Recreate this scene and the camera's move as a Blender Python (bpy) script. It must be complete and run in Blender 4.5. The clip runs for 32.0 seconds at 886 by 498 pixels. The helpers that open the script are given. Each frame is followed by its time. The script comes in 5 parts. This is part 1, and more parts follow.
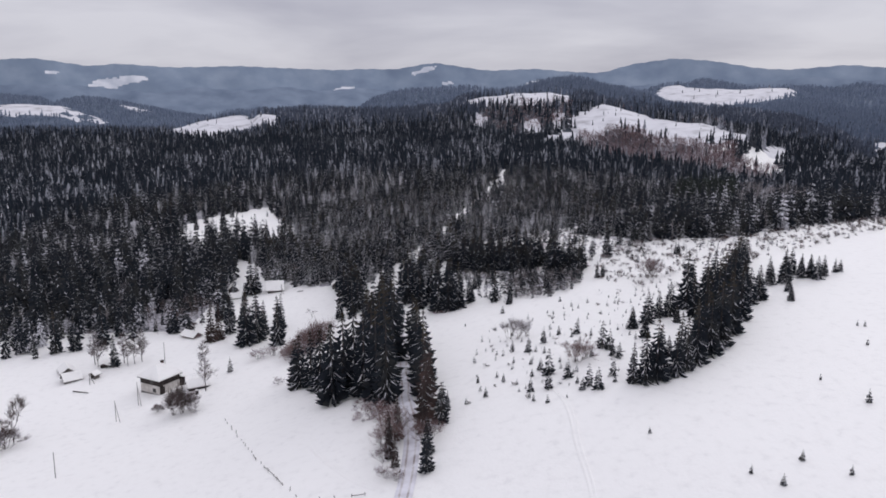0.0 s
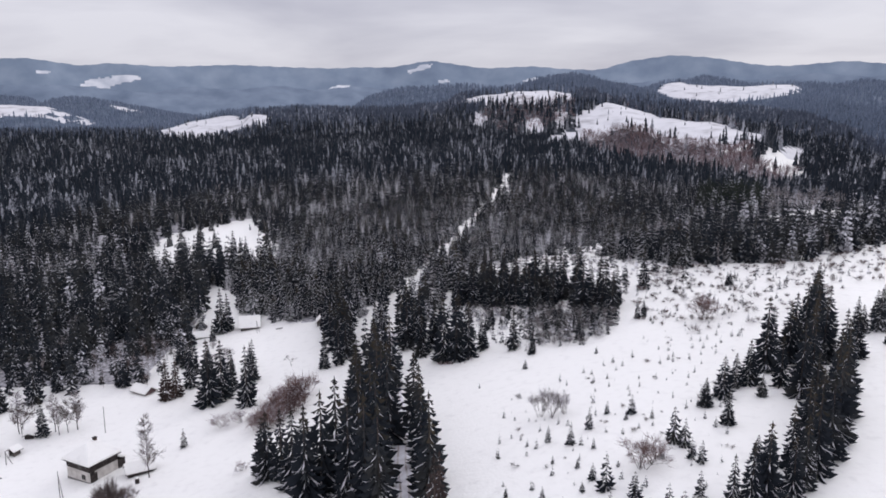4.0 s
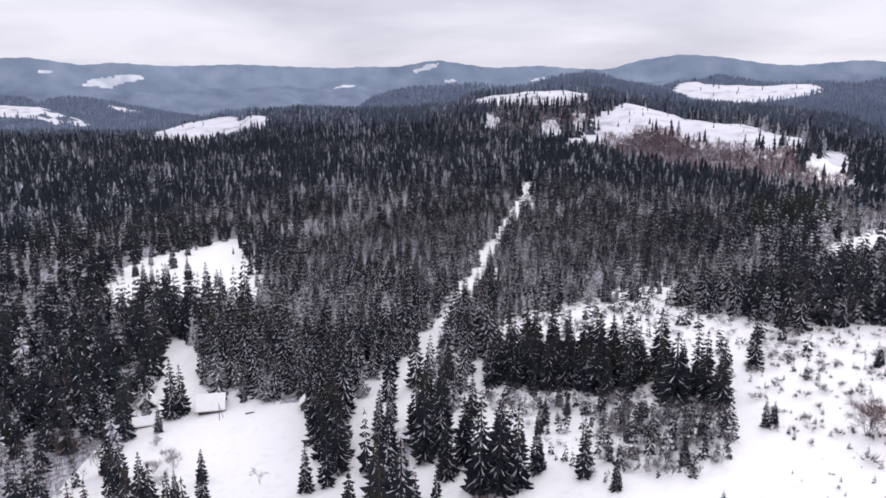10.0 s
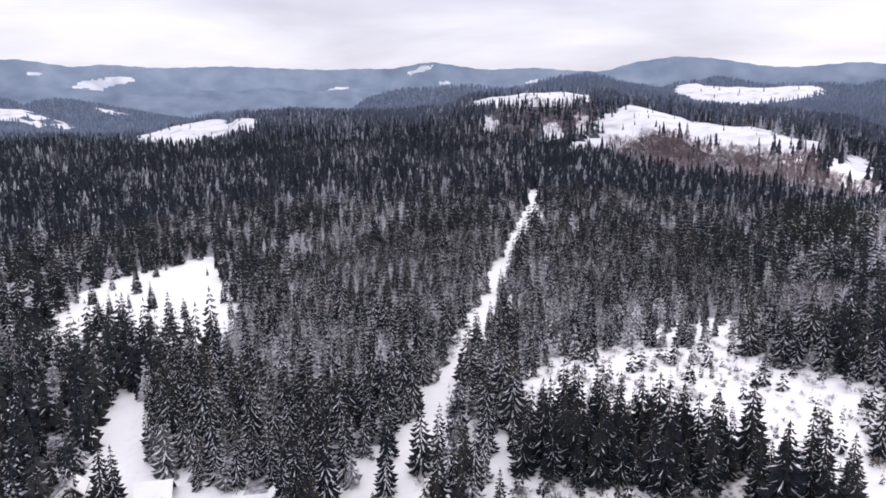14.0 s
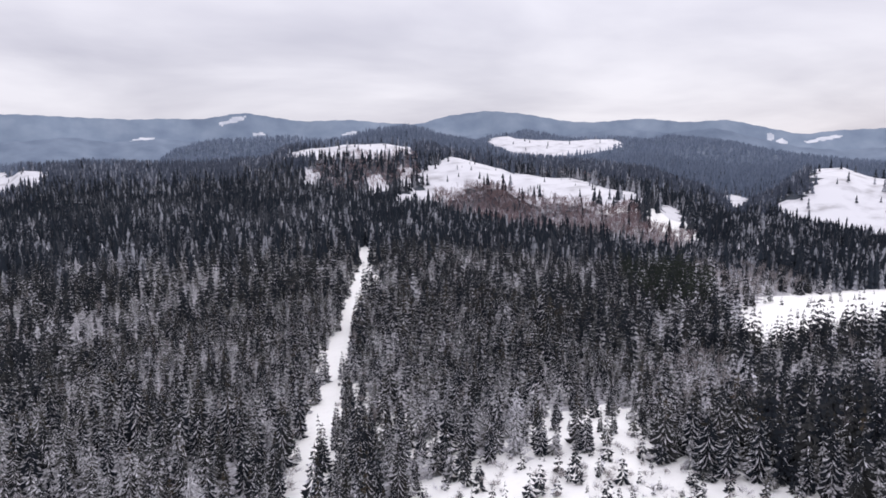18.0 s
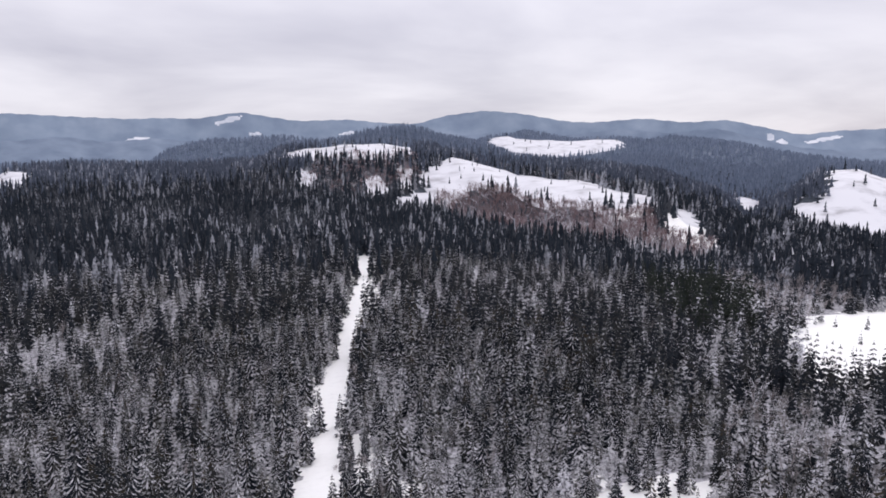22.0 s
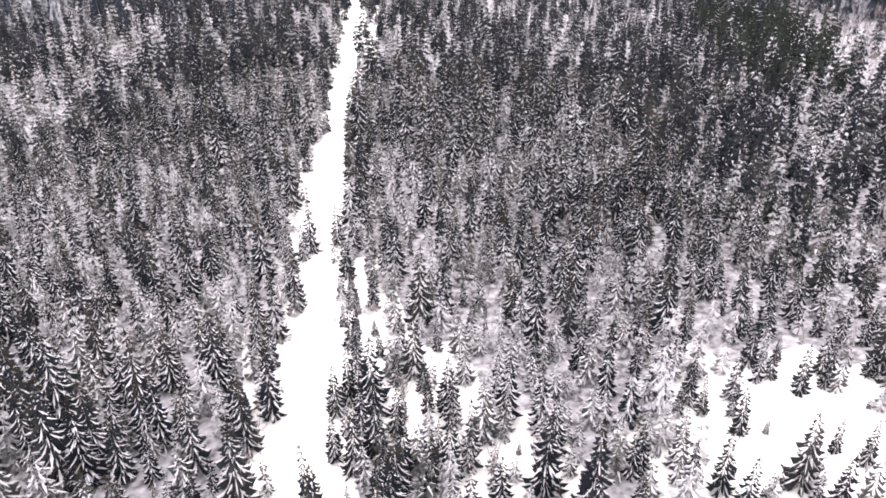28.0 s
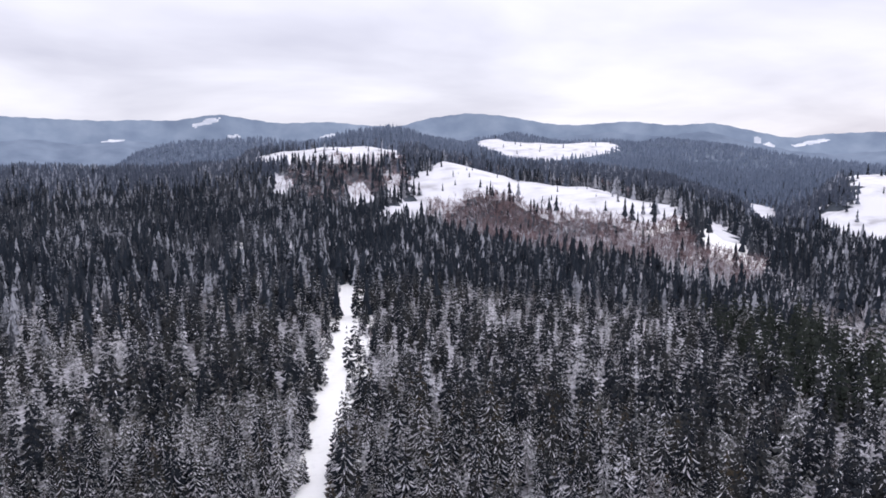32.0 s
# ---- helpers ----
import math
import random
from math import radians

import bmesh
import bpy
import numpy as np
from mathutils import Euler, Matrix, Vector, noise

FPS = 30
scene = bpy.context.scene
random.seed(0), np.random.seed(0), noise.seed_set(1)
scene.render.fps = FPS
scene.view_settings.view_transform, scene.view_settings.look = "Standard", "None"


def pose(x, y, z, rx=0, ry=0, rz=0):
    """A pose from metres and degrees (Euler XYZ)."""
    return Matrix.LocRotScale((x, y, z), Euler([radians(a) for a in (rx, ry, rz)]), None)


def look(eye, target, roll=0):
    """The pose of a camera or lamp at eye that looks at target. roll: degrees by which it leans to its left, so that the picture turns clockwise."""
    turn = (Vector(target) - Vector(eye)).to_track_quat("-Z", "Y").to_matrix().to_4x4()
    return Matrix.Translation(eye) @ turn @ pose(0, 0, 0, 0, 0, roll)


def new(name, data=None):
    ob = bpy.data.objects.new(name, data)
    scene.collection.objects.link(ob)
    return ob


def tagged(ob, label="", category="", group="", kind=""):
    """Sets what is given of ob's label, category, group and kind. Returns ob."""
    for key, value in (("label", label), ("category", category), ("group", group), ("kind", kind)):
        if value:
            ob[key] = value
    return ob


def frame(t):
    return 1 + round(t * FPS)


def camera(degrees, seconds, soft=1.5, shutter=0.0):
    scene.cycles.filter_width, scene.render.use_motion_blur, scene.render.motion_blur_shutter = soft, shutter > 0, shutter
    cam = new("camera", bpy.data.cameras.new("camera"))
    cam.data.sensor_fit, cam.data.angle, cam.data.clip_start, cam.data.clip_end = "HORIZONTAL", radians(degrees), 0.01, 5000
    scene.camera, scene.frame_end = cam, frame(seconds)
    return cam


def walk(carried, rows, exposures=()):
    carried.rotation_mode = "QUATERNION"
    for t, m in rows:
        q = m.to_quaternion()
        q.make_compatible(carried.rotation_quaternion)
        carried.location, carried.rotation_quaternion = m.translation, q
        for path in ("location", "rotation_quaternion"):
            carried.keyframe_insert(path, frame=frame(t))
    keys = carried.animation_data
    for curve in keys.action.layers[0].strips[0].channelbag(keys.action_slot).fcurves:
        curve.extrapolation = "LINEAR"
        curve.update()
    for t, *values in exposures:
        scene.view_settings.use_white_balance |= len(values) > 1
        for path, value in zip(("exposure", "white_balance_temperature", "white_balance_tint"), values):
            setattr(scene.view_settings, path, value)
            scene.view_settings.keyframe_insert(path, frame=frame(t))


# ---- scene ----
# ---- the camera and its way ----
# seconds, x, y, z, tilt, lean, turn
WAY = [
    (0, -0.00, 0.00, 56.00, 78.37, -0.10, 0.72), (0.5, -0.40, 4.25, 56.06, 78.37, -0.07, 0.68), (1, -0.75, 8.58, 56.13, 78.38, -0.03, 0.60),
    (1.5, -1.05, 12.92, 56.21, 78.40, 0.02, 0.56), (2, -1.36, 17.35, 56.29, 78.37, 0.06, 0.45), (2.5, -1.62, 21.76, 56.38, 78.38, 0.11, 0.38),
    (3, -1.86, 26.19, 56.46, 78.28, 0.15, 0.27), (3.5, -2.06, 30.62, 56.53, 78.25, 0.17, 0.21), (5.5, -3.44, 48.84, 56.75, 78.12, 0.18, 1.55),
    (6, -3.73, 52.97, 56.65, 78.11, 0.17, 1.44), (6.5, -4.06, 57.21, 56.68, 78.06, 0.17, 1.35), (7, -4.57, 61.56, 56.81, 78.10, 0.16, 1.28),
    (7.5, -4.98, 65.66, 56.79, 78.06, 0.15, 1.18), (8, -5.40, 69.65, 56.75, 78.11, 0.15, 1.13), (8.5, -5.79, 73.60, 56.73, 78.12, 0.14, 1.05),
    (9, -6.22, 77.63, 56.72, 78.17, 0.15, 0.97), (9.5, -6.63, 81.87, 56.74, 78.21, 0.16, 0.88), (10, -7.04, 86.23, 56.76, 78.21, 0.18, 0.82),
    (10.5, -7.36, 90.64, 56.67, 78.23, 0.19, 0.74), (11, -7.71, 95.07, 56.55, 78.26, 0.19, 0.70), (11.5, -8.19, 99.49, 56.42, 78.34, 0.20, 0.63),
    (12, -8.56, 103.64, 56.26, 78.32, 0.21, 0.57), (12.5, -8.87, 107.59, 56.06, 78.27, 0.22, 0.51), (13, -9.24, 111.53, 55.98, 78.33, 0.22, 0.50),
    (13.5, -9.72, 115.59, 55.95, 78.36, 0.21, 0.43), (15.5, -11.43, 132.62, 55.76, 78.42, 0.14, -0.97), (16, -11.80, 136.85, 55.73, 78.41, 0.11, -5.73),
    (16.5, -12.07, 141.11, 55.72, 78.43, 0.06, -10.88), (17, -12.22, 145.44, 55.69, 78.76, -0.00, -13.25), (17.5, -12.30, 149.67, 55.58, 80.81, -0.05, -13.26),
    (18, -12.16, 153.80, 55.49, 82.17, -0.09, -13.28), (18.5, -11.86, 157.88, 55.50, 82.18, -0.12, -13.31), (19, -11.47, 161.91, 55.62, 82.19, -0.13, -13.33),
    (19.5, -11.02, 165.86, 55.74, 82.23, -0.14, -13.28), (20, -10.64, 169.60, 55.75, 82.18, -0.15, -13.36), (20.5, -10.29, 173.15, 55.69, 82.16, -0.16, -13.43),
    (21, -9.90, 176.64, 55.62, 82.18, -0.17, -13.43), (21.5, -9.57, 180.18, 55.64, 82.16, -0.17, -13.49), (22, -9.32, 183.73, 55.70, 82.17, -0.17, -13.50),
    (22.5, -9.14, 187.23, 55.76, 82.75, -0.17, -13.54), (23, -8.93, 190.63, 55.83, 82.77, -0.17, -13.57), (23.5, -8.71, 193.91, 55.88, 82.75, -0.17, -13.63),
    (24, -8.45, 197.15, 55.92, 82.75, -0.17, -13.63), (24.5, -8.12, 200.37, 55.98, 82.74, -0.17, -13.66), (26.5, -5.68, 214.00, 56.17, 73.64, -0.16, -13.82),
    (27, -5.35, 217.47, 56.21, 69.40, -0.16, -13.85), (27.5, -5.03, 221.14, 56.32, 65.04, -0.15, -13.96), (28, -4.66, 224.93, 56.47, 60.79, -0.15, -14.05),
    (28.5, -4.25, 228.65, 56.64, 59.44, -0.15, -14.11), (29, -3.82, 232.28, 56.77, 59.38, -0.16, -14.13), (29.5, -3.37, 235.93, 56.82, 59.39, -0.17, -14.15),
    (30, -2.86, 239.77, 56.78, 59.44, -0.18, -14.28), (30.5, -2.22, 243.79, 56.57, 61.98, -0.19, -14.29), (31, -1.46, 247.88, 56.23, 69.06, -0.21, -14.34),
    (31.5, -0.68, 251.92, 55.77, 75.93, -0.22, -14.77), (32, 0.00, 256.00, 55.29, 82.40, -0.22, -14.85),
]
cam = camera(60.56, 32.0, soft=1.75)
EXPOSURES = [(0, -0.36, 6220, 12), (3.5, -0.19, 6220, 12), (6, -0.1, 6220, 12), (9, 0.05, 6200, 14), (13.5, 0.28, 6240, 14), (16, 0.3, 6260, 14), (18, 0.1, 6300, 13), (24.5, 0.08, 6320, 13), (25.5, 0.14, 6400, 13), (26.5, 1.3, 6700, 13), (27, 1.46, 6800, 13), (27.6, 1.4, 6850, 14), (28.5, 1.36, 6850, 14), (30, 1.4, 6850, 14), (30.5, 1.6, 6850, 13), (31, 1.97, 6800, 13), (31.3, 1.62, 6650, 13), (31.5, 1.18, 6550, 13), (31.7, 0.72, 6400, 14), (32, 0.3, 6160, 13)]
walk(cam, [(t, pose(*row)) for t, *row in WAY], EXPOSURES)
# ---- sky and light ----
def build_sky():
    world = bpy.data.worlds.new("overcast_sky")
    scene.world = world
    world.use_nodes = True
    nt = world.node_tree
    nt.nodes.clear()
    n, l = nt.nodes, nt.links
    out, bg = n.new("ShaderNodeOutputWorld"), n.new("ShaderNodeBackground")
    l.new(bg.outputs[0], out.inputs[0])
    sky = n.new("ShaderNodeTexSky")
    sky.sky_type, sky.sun_disc = "NISHITA", False
    sky.sun_elevation, sky.sun_rotation = radians(32), radians(60)
    dim = n.new("ShaderNodeVectorMath")
    dim.operation, dim.inputs["Scale"].default_value = "SCALE", 0.1
    l.new(sky.outputs[0], dim.inputs[0])
    tc = n.new("ShaderNodeTexCoord")
    sep = n.new("ShaderNodeSeparateXYZ")
    l.new(tc.outputs["Generated"], sep.inputs[0])
    # the cloud deck is a flat layer, so its shapes crowd together towards the horizon
    lift = n.new("ShaderNodeMath")
    lift.operation, lift.inputs[1].default_value = "ADD", 0.16
    l.new(sep.outputs["Z"], lift.inputs[0])
    low = n.new("ShaderNodeMath")
    low.operation, low.inputs[1].default_value = "MAXIMUM", 0.05
    l.new(lift.outputs[0], low.inputs[0])
    flat = n.new("ShaderNodeVectorMath")
    flat.operation = "DIVIDE"
    l.new(tc.outputs["Generated"], flat.inputs[0])
    comb = n.new("ShaderNodeCombineXYZ")
    for k in range(3):
        l.new(low.outputs[0], comb.inputs[k])
    l.new(comb.outputs[0], flat.inputs[1])
    big = n.new("ShaderNodeTexNoise")
    big.inputs["Scale"].default_value, big.inputs["Detail"].default_value, big.inputs["Roughness"].default_value = 0.62, 5, 0.5
    big.inputs["Distortion"].default_value = 0.25
    l.new(flat.outputs[0], big.inputs["Vector"])
    ramp = n.new("ShaderNodeValToRGB")
    ramp.color_ramp.elements[0].position, ramp.color_ramp.elements[0].color = 0.33, (0.66, 0.645, 0.72, 1)
    ramp.color_ramp.elements[1].position, ramp.color_ramp.elements[1].color = 0.62, (0.98, 0.955, 1.0, 1)
    l.new(big.outputs[0], ramp.inputs[0])
    mix = n.new("ShaderNodeMix")
    mix.data_type, mix.inputs["Factor"].default_value = "RGBA", 0.93
    l.new(dim.outputs[0], mix.inputs["A"])
    l.new(ramp.outputs[0], mix.inputs["B"])
    # an overcast sky is brighter overhead than at the horizon
    rise = n.new("ShaderNodeMath")
    rise.operation, rise.inputs[1].default_value, rise.inputs[2].default_value = "MULTIPLY_ADD", 0.85, 0.82
    up = n.new("ShaderNodeMath")
    up.operation, up.inputs[1].default_value = "MAXIMUM", 0.0
    l.new(sep.outputs["Z"], up.inputs[0])
    l.new(up.outputs[0], rise.inputs[0])
    l.new(rise.outputs[0], bg.inputs[1])
    l.new(mix.outputs["Result"], bg.inputs[0])


build_sky()
sun_data = bpy.data.lights.new("sun", "SUN")
sun_data.energy, sun_data.angle, sun_data.color = 0.6, radians(25), (1.0, 0.96, 0.92)
sun = new("sun", sun_data)
sun.matrix_world = look((0, 0, 300), (-70, -90, 230))
# ---- materials ----
def material(name, colours, scale, rough=0.8, bump=0.0, bump_scale=None, detail=6.0, metal=0.0, spread=(0.35, 0.65), spec=0.3):
    """A surface whose colours vary by noise in metres at two scales, with fine relief."""
    m = bpy.data.materials.new(name)
    m.use_nodes = True
    n, l = m.node_tree.nodes, m.node_tree.links
    p = n["Principled BSDF"]
    p.inputs["Roughness"].default_value, p.inputs["Metallic"].default_value = rough, metal
    p.inputs["Specular IOR Level"].default_value = spec
    geo = n.new("ShaderNodeNewGeometry")
    tex = n.new("ShaderNodeTexNoise")
    tex.inputs["Scale"].default_value, tex.inputs["Detail"].default_value = scale, detail
    l.new(geo.outputs["Position"], tex.inputs["Vector"])
    ramp = n.new("ShaderNodeValToRGB")
    e = ramp.color_ramp.elements
    e[0].position, e[1].position = spread
    e[0].color, e[1].color = (*colours[0], 1), (*colours[-1], 1)
    for k, c in enumerate(colours[1:-1]):
        e.new(spread[0] + (spread[1] - spread[0]) * (k + 1) / (len(colours) - 1)).color = (*c, 1)
    l.new(tex.outputs[0], ramp.inputs[0])
    l.new(ramp.outputs[0], p.inputs["Base Color"])
    if bump:
        fine = n.new("ShaderNodeTexNoise")
        fine.inputs["Scale"].default_value, fine.inputs["Detail"].default_value = bump_scale or scale * 6, 4
        l.new(geo.outputs["Position"], fine.inputs["Vector"])
        b = n.new("ShaderNodeBump")
        b.inputs["Strength"].default_value, b.inputs["Distance"].default_value = bump, 0.1
        l.new(fine.outputs[0], b.inputs["Height"])
        l.new(b.outputs[0], p.inputs["Normal"])
    return m


def dusted(name, colours, snow, amount, scale=0.9, patch=0.02, rough=0.85, soft=0.14):
    """Needles or twigs with snow lying on what faces up, thicker in some stands of the wood than in others."""
    m = material(name, colours, 0.21, rough=rough)
    n, l = m.node_tree.nodes, m.node_tree.links
    p, ramp = n["Principled BSDF"], next(x for x in n if x.type == "VALTORGB")
    geo = next(x for x in n if x.type == "NEW_GEOMETRY")
    sep = n.new("ShaderNodeSeparateXYZ")
    l.new(geo.outputs["True Normal"], sep.inputs[0])
    up = n.new("ShaderNodeMath")
    up.operation = "ABSOLUTE"
    l.new(sep.outputs["Z"], up.inputs[0])
    fine, wide = n.new("ShaderNodeTexNoise"), n.new("ShaderNodeTexNoise")
    fine.inputs["Scale"].default_value, fine.inputs["Detail"].default_value = scale, 3
    wide.inputs["Scale"].default_value, wide.inputs["Detail"].default_value = patch, 3
    for t in (fine, wide):
        l.new(geo.outputs["Position"], t.inputs["Vector"])
    a = n.new("ShaderNodeMath")
    a.operation, a.inputs[1].default_value = "MULTIPLY_ADD", 0.8
    l.new(up.outputs[0], a.inputs[0])
    l.new(fine.outputs[0], a.inputs[2])
    b = n.new("ShaderNodeMath")
    b.operation, b.inputs[1].default_value = "MULTIPLY_ADD", 0.9
    l.new(wide.outputs[0], b.inputs[0])
    l.new(a.outputs[0], b.inputs[2])
    # each tree carries its own share of snow
    own = n.new("ShaderNodeAttribute")
    own.attribute_name = "own"
    c = n.new("ShaderNodeMath")
    c.operation, c.inputs[1].default_value = "MULTIPLY_ADD", 0.55
    l.new(own.outputs["Fac"], c.inputs[0])
    l.new(b.outputs[0], c.inputs[2])
    lie = n.new("ShaderNodeMapRange")
    lie.inputs["From Min"].default_value, lie.inputs["From Max"].default_value = 1.67 - soft / 2 - amount, 1.67 + soft / 2 - amount
    lie.inputs["To Max"].default_value = 0.9
    l.new(c.outputs[0], lie.inputs["Value"])
    shift = n.new("ShaderNodeMath")
    shift.operation, shift.inputs[1].default_value = "MULTIPLY_ADD", -0.35
    l.new(own.outputs["Fac"], shift.inputs[0])
    l.new(ramp.inputs[0].links[0].from_socket, shift.inputs[2])
    l.new(shift.outputs[0], ramp.inputs[0])
    mix = n.new("ShaderNodeMix")
    mix.data_type = "RGBA"
    l.new(lie.outputs[0], mix.inputs["Factor"])
    l.new(ramp.outputs[0], mix.inputs["A"])
    mix.inputs["B"].default_value = (*snow, 1)
    l.new(mix.outputs["Result"], p.inputs["Base Color"])
    return m


SNOW_WHITE = (0.84, 0.83, 0.87)
SNOW = material("snow", [(0.80, 0.79, 0.765), (0.855, 0.845, 0.815), (0.875, 0.865, 0.835)], 0.7, rough=0.6, bump=0.7, bump_scale=2.2, detail=10, spread=(0.28, 0.52))
NEEDLES = dusted("spruce_needles", [(0.006, 0.009, 0.015), (0.012, 0.016, 0.0225), (0.030, 0.031, 0.031)], SNOW_WHITE, -0.08, scale=2.2)
DARK_NEEDLES = dusted("pine_needles", [(0.008, 0.012, 0.011), (0.020, 0.026, 0.018)], SNOW_WHITE, -0.05)
# the blue of these needles is distance haze, put into the colour
FAR_HAZE_NEEDLES = dusted("hazed_far_needles", [(0.135, 0.170, 0.235), (0.195, 0.235, 0.31)], (0.36, 0.40, 0.47), 0.0, scale=0.12, soft=0.5)
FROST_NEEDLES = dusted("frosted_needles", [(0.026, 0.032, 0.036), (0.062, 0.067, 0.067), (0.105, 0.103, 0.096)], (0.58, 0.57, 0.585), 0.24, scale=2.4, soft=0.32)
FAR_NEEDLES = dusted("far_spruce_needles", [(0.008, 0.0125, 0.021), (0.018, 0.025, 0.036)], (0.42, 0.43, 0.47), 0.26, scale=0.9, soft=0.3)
# milder haze mixed into the needle colour
HAZY_NEEDLES = dusted("hazed_spruce_needles", [(0.050, 0.063, 0.092), (0.095, 0.112, 0.150)], (0.40, 0.42, 0.48), 0.26, scale=0.6, soft=0.35)
# mottled snow of far fields, greyed in its colour for haze
FIELD_SNOW = material("hazed_field_snow", [(0.38, 0.37, 0.385), (0.58, 0.575, 0.60), (0.67, 0.665, 0.69)], 0.05, rough=0.7, bump=0.6, bump_scale=0.4, detail=10, spread=(0.3, 0.55))
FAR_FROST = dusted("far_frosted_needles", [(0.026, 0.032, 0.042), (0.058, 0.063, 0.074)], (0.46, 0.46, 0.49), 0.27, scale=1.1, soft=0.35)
# far snow dulled and blued by haze in its colour
FAR_HAZE_SNOW = material("hazed_far_snow", [(0.10, 0.125, 0.17), (0.15, 0.18, 0.23)], 0.3, rough=0.8)
TOP_NEEDLES = dusted("brownish_spruce_tops", [(0.012, 0.012, 0.011), (0.026, 0.023, 0.017), (0.055, 0.043, 0.027)], SNOW_WHITE, -0.08, scale=2.2)
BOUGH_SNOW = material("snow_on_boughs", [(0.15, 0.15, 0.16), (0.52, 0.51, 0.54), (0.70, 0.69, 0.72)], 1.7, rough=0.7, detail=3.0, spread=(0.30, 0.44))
BROWN_NEEDLES = dusted("brown_needles", [(0.022, 0.016, 0.015), (0.045, 0.030, 0.027), (0.075, 0.048, 0.042)], SNOW_WHITE, -0.04, scale=2.2)
BARK = material("bark", [(0.035, 0.028, 0.026), (0.10, 0.08, 0.07)], 3.0, rough=0.95, bump=0.5)
TWIGS = dusted("bare_twigs", [(0.05, 0.038, 0.036), (0.13, 0.095, 0.09)], SNOW_WHITE, -0.06, scale=1.5)
RED_TWIGS = dusted("russet_twigs", [(0.135, 0.088, 0.090), (0.27, 0.19, 0.192)], SNOW_WHITE, 0.14, scale=0.8)
RUSSET_TWIGS = dusted("pale_russet_twigs", [(0.10, 0.058, 0.055), (0.22, 0.14, 0.13)], SNOW_WHITE, 0.24, scale=1.2)
SNOWY_TWIGS = dusted("snowy_twigs", [(0.06, 0.046, 0.044), (0.15, 0.115, 0.108)], SNOW_WHITE, 0.14, scale=1.6)
GREY_TWIGS = dusted("grey_twigs", [(0.10, 0.09, 0.09), (0.22, 0.20, 0.20)], SNOW_WHITE, 0.26, scale=1.4)
FROST_TWIGS = dusted("frosted_twigs", [(0.15, 0.13, 0.128), (0.30, 0.27, 0.265)], SNOW_WHITE, 0.32, scale=1.2)
FOREST_FLOOR = material("grey_mottled_forest_snow", [(0.14, 0.135, 0.14), (0.36, 0.35, 0.37), (0.58, 0.57, 0.60)], 0.9, rough=0.9, bump=0.6, bump_scale=5, detail=9, spread=(0.34, 0.66))
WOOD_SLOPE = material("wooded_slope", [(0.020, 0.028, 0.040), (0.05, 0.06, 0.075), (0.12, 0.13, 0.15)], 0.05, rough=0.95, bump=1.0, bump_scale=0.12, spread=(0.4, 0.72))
# ridge ground with the blue of haze in its base colour
FAR_HAZE_SLOPE = material("hazed_wooded_slope", [(0.075, 0.10, 0.145), (0.105, 0.135, 0.185), (0.16, 0.19, 0.24)], 0.04, rough=0.95, bump=1.0, bump_scale=0.1, spread=(0.38, 0.72))
# ---- the land ----
# rounded swells of the plateau: x, y, radius, height
HILLS = [(-64, 144, 90, -4.9), (48, 96, 90, -13.3), (48, 216, 60, 8.0), (12, 180, 45, -3.0), (28, 106, 40, 10.9), (12, 140, 40, 3.1), (-60, 150, 40, -1.4), (96, 320, 80, -5.3), (-280, 200, 200, -10.5), (192, 400, 96, -1.7)]
HILLS += [(-240, 640, 224, -4.5), (32, 496, 128, 0.4), (480, 560, 200, -22.9), (335, 610, 70, 12.0), (240, 80, 200, 34.7), (0, 736, 160, 9.5), (96, -160, 200, -0.1), (0, 300, 70, 0.1), (-470, 830, 150, 11.0)]
# how far the plateau reaches: bearing, distance from the middle of the meadow
MIDDLE = (-8, 130)
EDGE = [(-30, 850), (-23, 860), (-19, 1100), (0, 1100), (18, 900), (26, 720), (31, 620), (36, 580), (45, 560)]
# hills and ridges beyond: front depth, back depth, and the crest as bearing, distance, height
RIDGES = []
# the hilltop with its field
RIDGES.append((400, 260, [(-15.6, 960, 26), (-11.8, 960, 28), (-7.1, 960, 26), (-2.7, 940, 29), (0.3, 920, 34), (1.2, 970, 44), (3.7, 970, 52), (5.6, 970, 55), (8.5, 970, 56), (11.1, 970, 52), (12.9, 940, 43), (15.3, 890, 29)]))
# the field on the hillside
RIDGES.append((280, 220, [(6.7, 800, 31), (10.0, 820, 33), (11.6, 830, 36), (13.2, 840, 43), (14.4, 830, 40), (16.4, 800, 33), (17.8, 770, 28), (19.5, 740, 27), (21.5, 720, 25), (23.4, 690, 22), (24.8, 650, 20), (26.7, 630, 18), (28.6, 620, 8), (30.0, 610, 4), (32.1, 590, -1)]))
# the wooded knoll and its shoulder
RIDGES.append((260, 300, [(-6.2, 1540, 40), (-4.4, 1490, 54), (-2.5, 1440, 59), (-0.2, 1390, 63), (1.4, 1340, 63), (3.7, 1290, 58), (5.7, 1240, 61), (7.3, 1210, 70), (9.0, 1190, 76), (10.0, 1190, 78), (11.2, 1180, 72), (12.6, 1160, 64), (14.2, 1120, 58), (16.2, 1080, 47), (17.8, 1040, 37), (19.8, 1010, 33), (22.2, 980, 31), (25.3, 930, 26), (28.3, 890, 18), (31.3, 850, 3)]))
# the ridge with the long field
RIDGES.append((330, 300, [(14.8, 1640, 54), (16.3, 1690, 69), (17.7, 1690, 74), (19.8, 1660, 65), (23.0, 1660, 65), (25.4, 1650, 67), (26.6, 1680, 61), (28.1, 1680, 52), (30.4, 1630, 40)]))
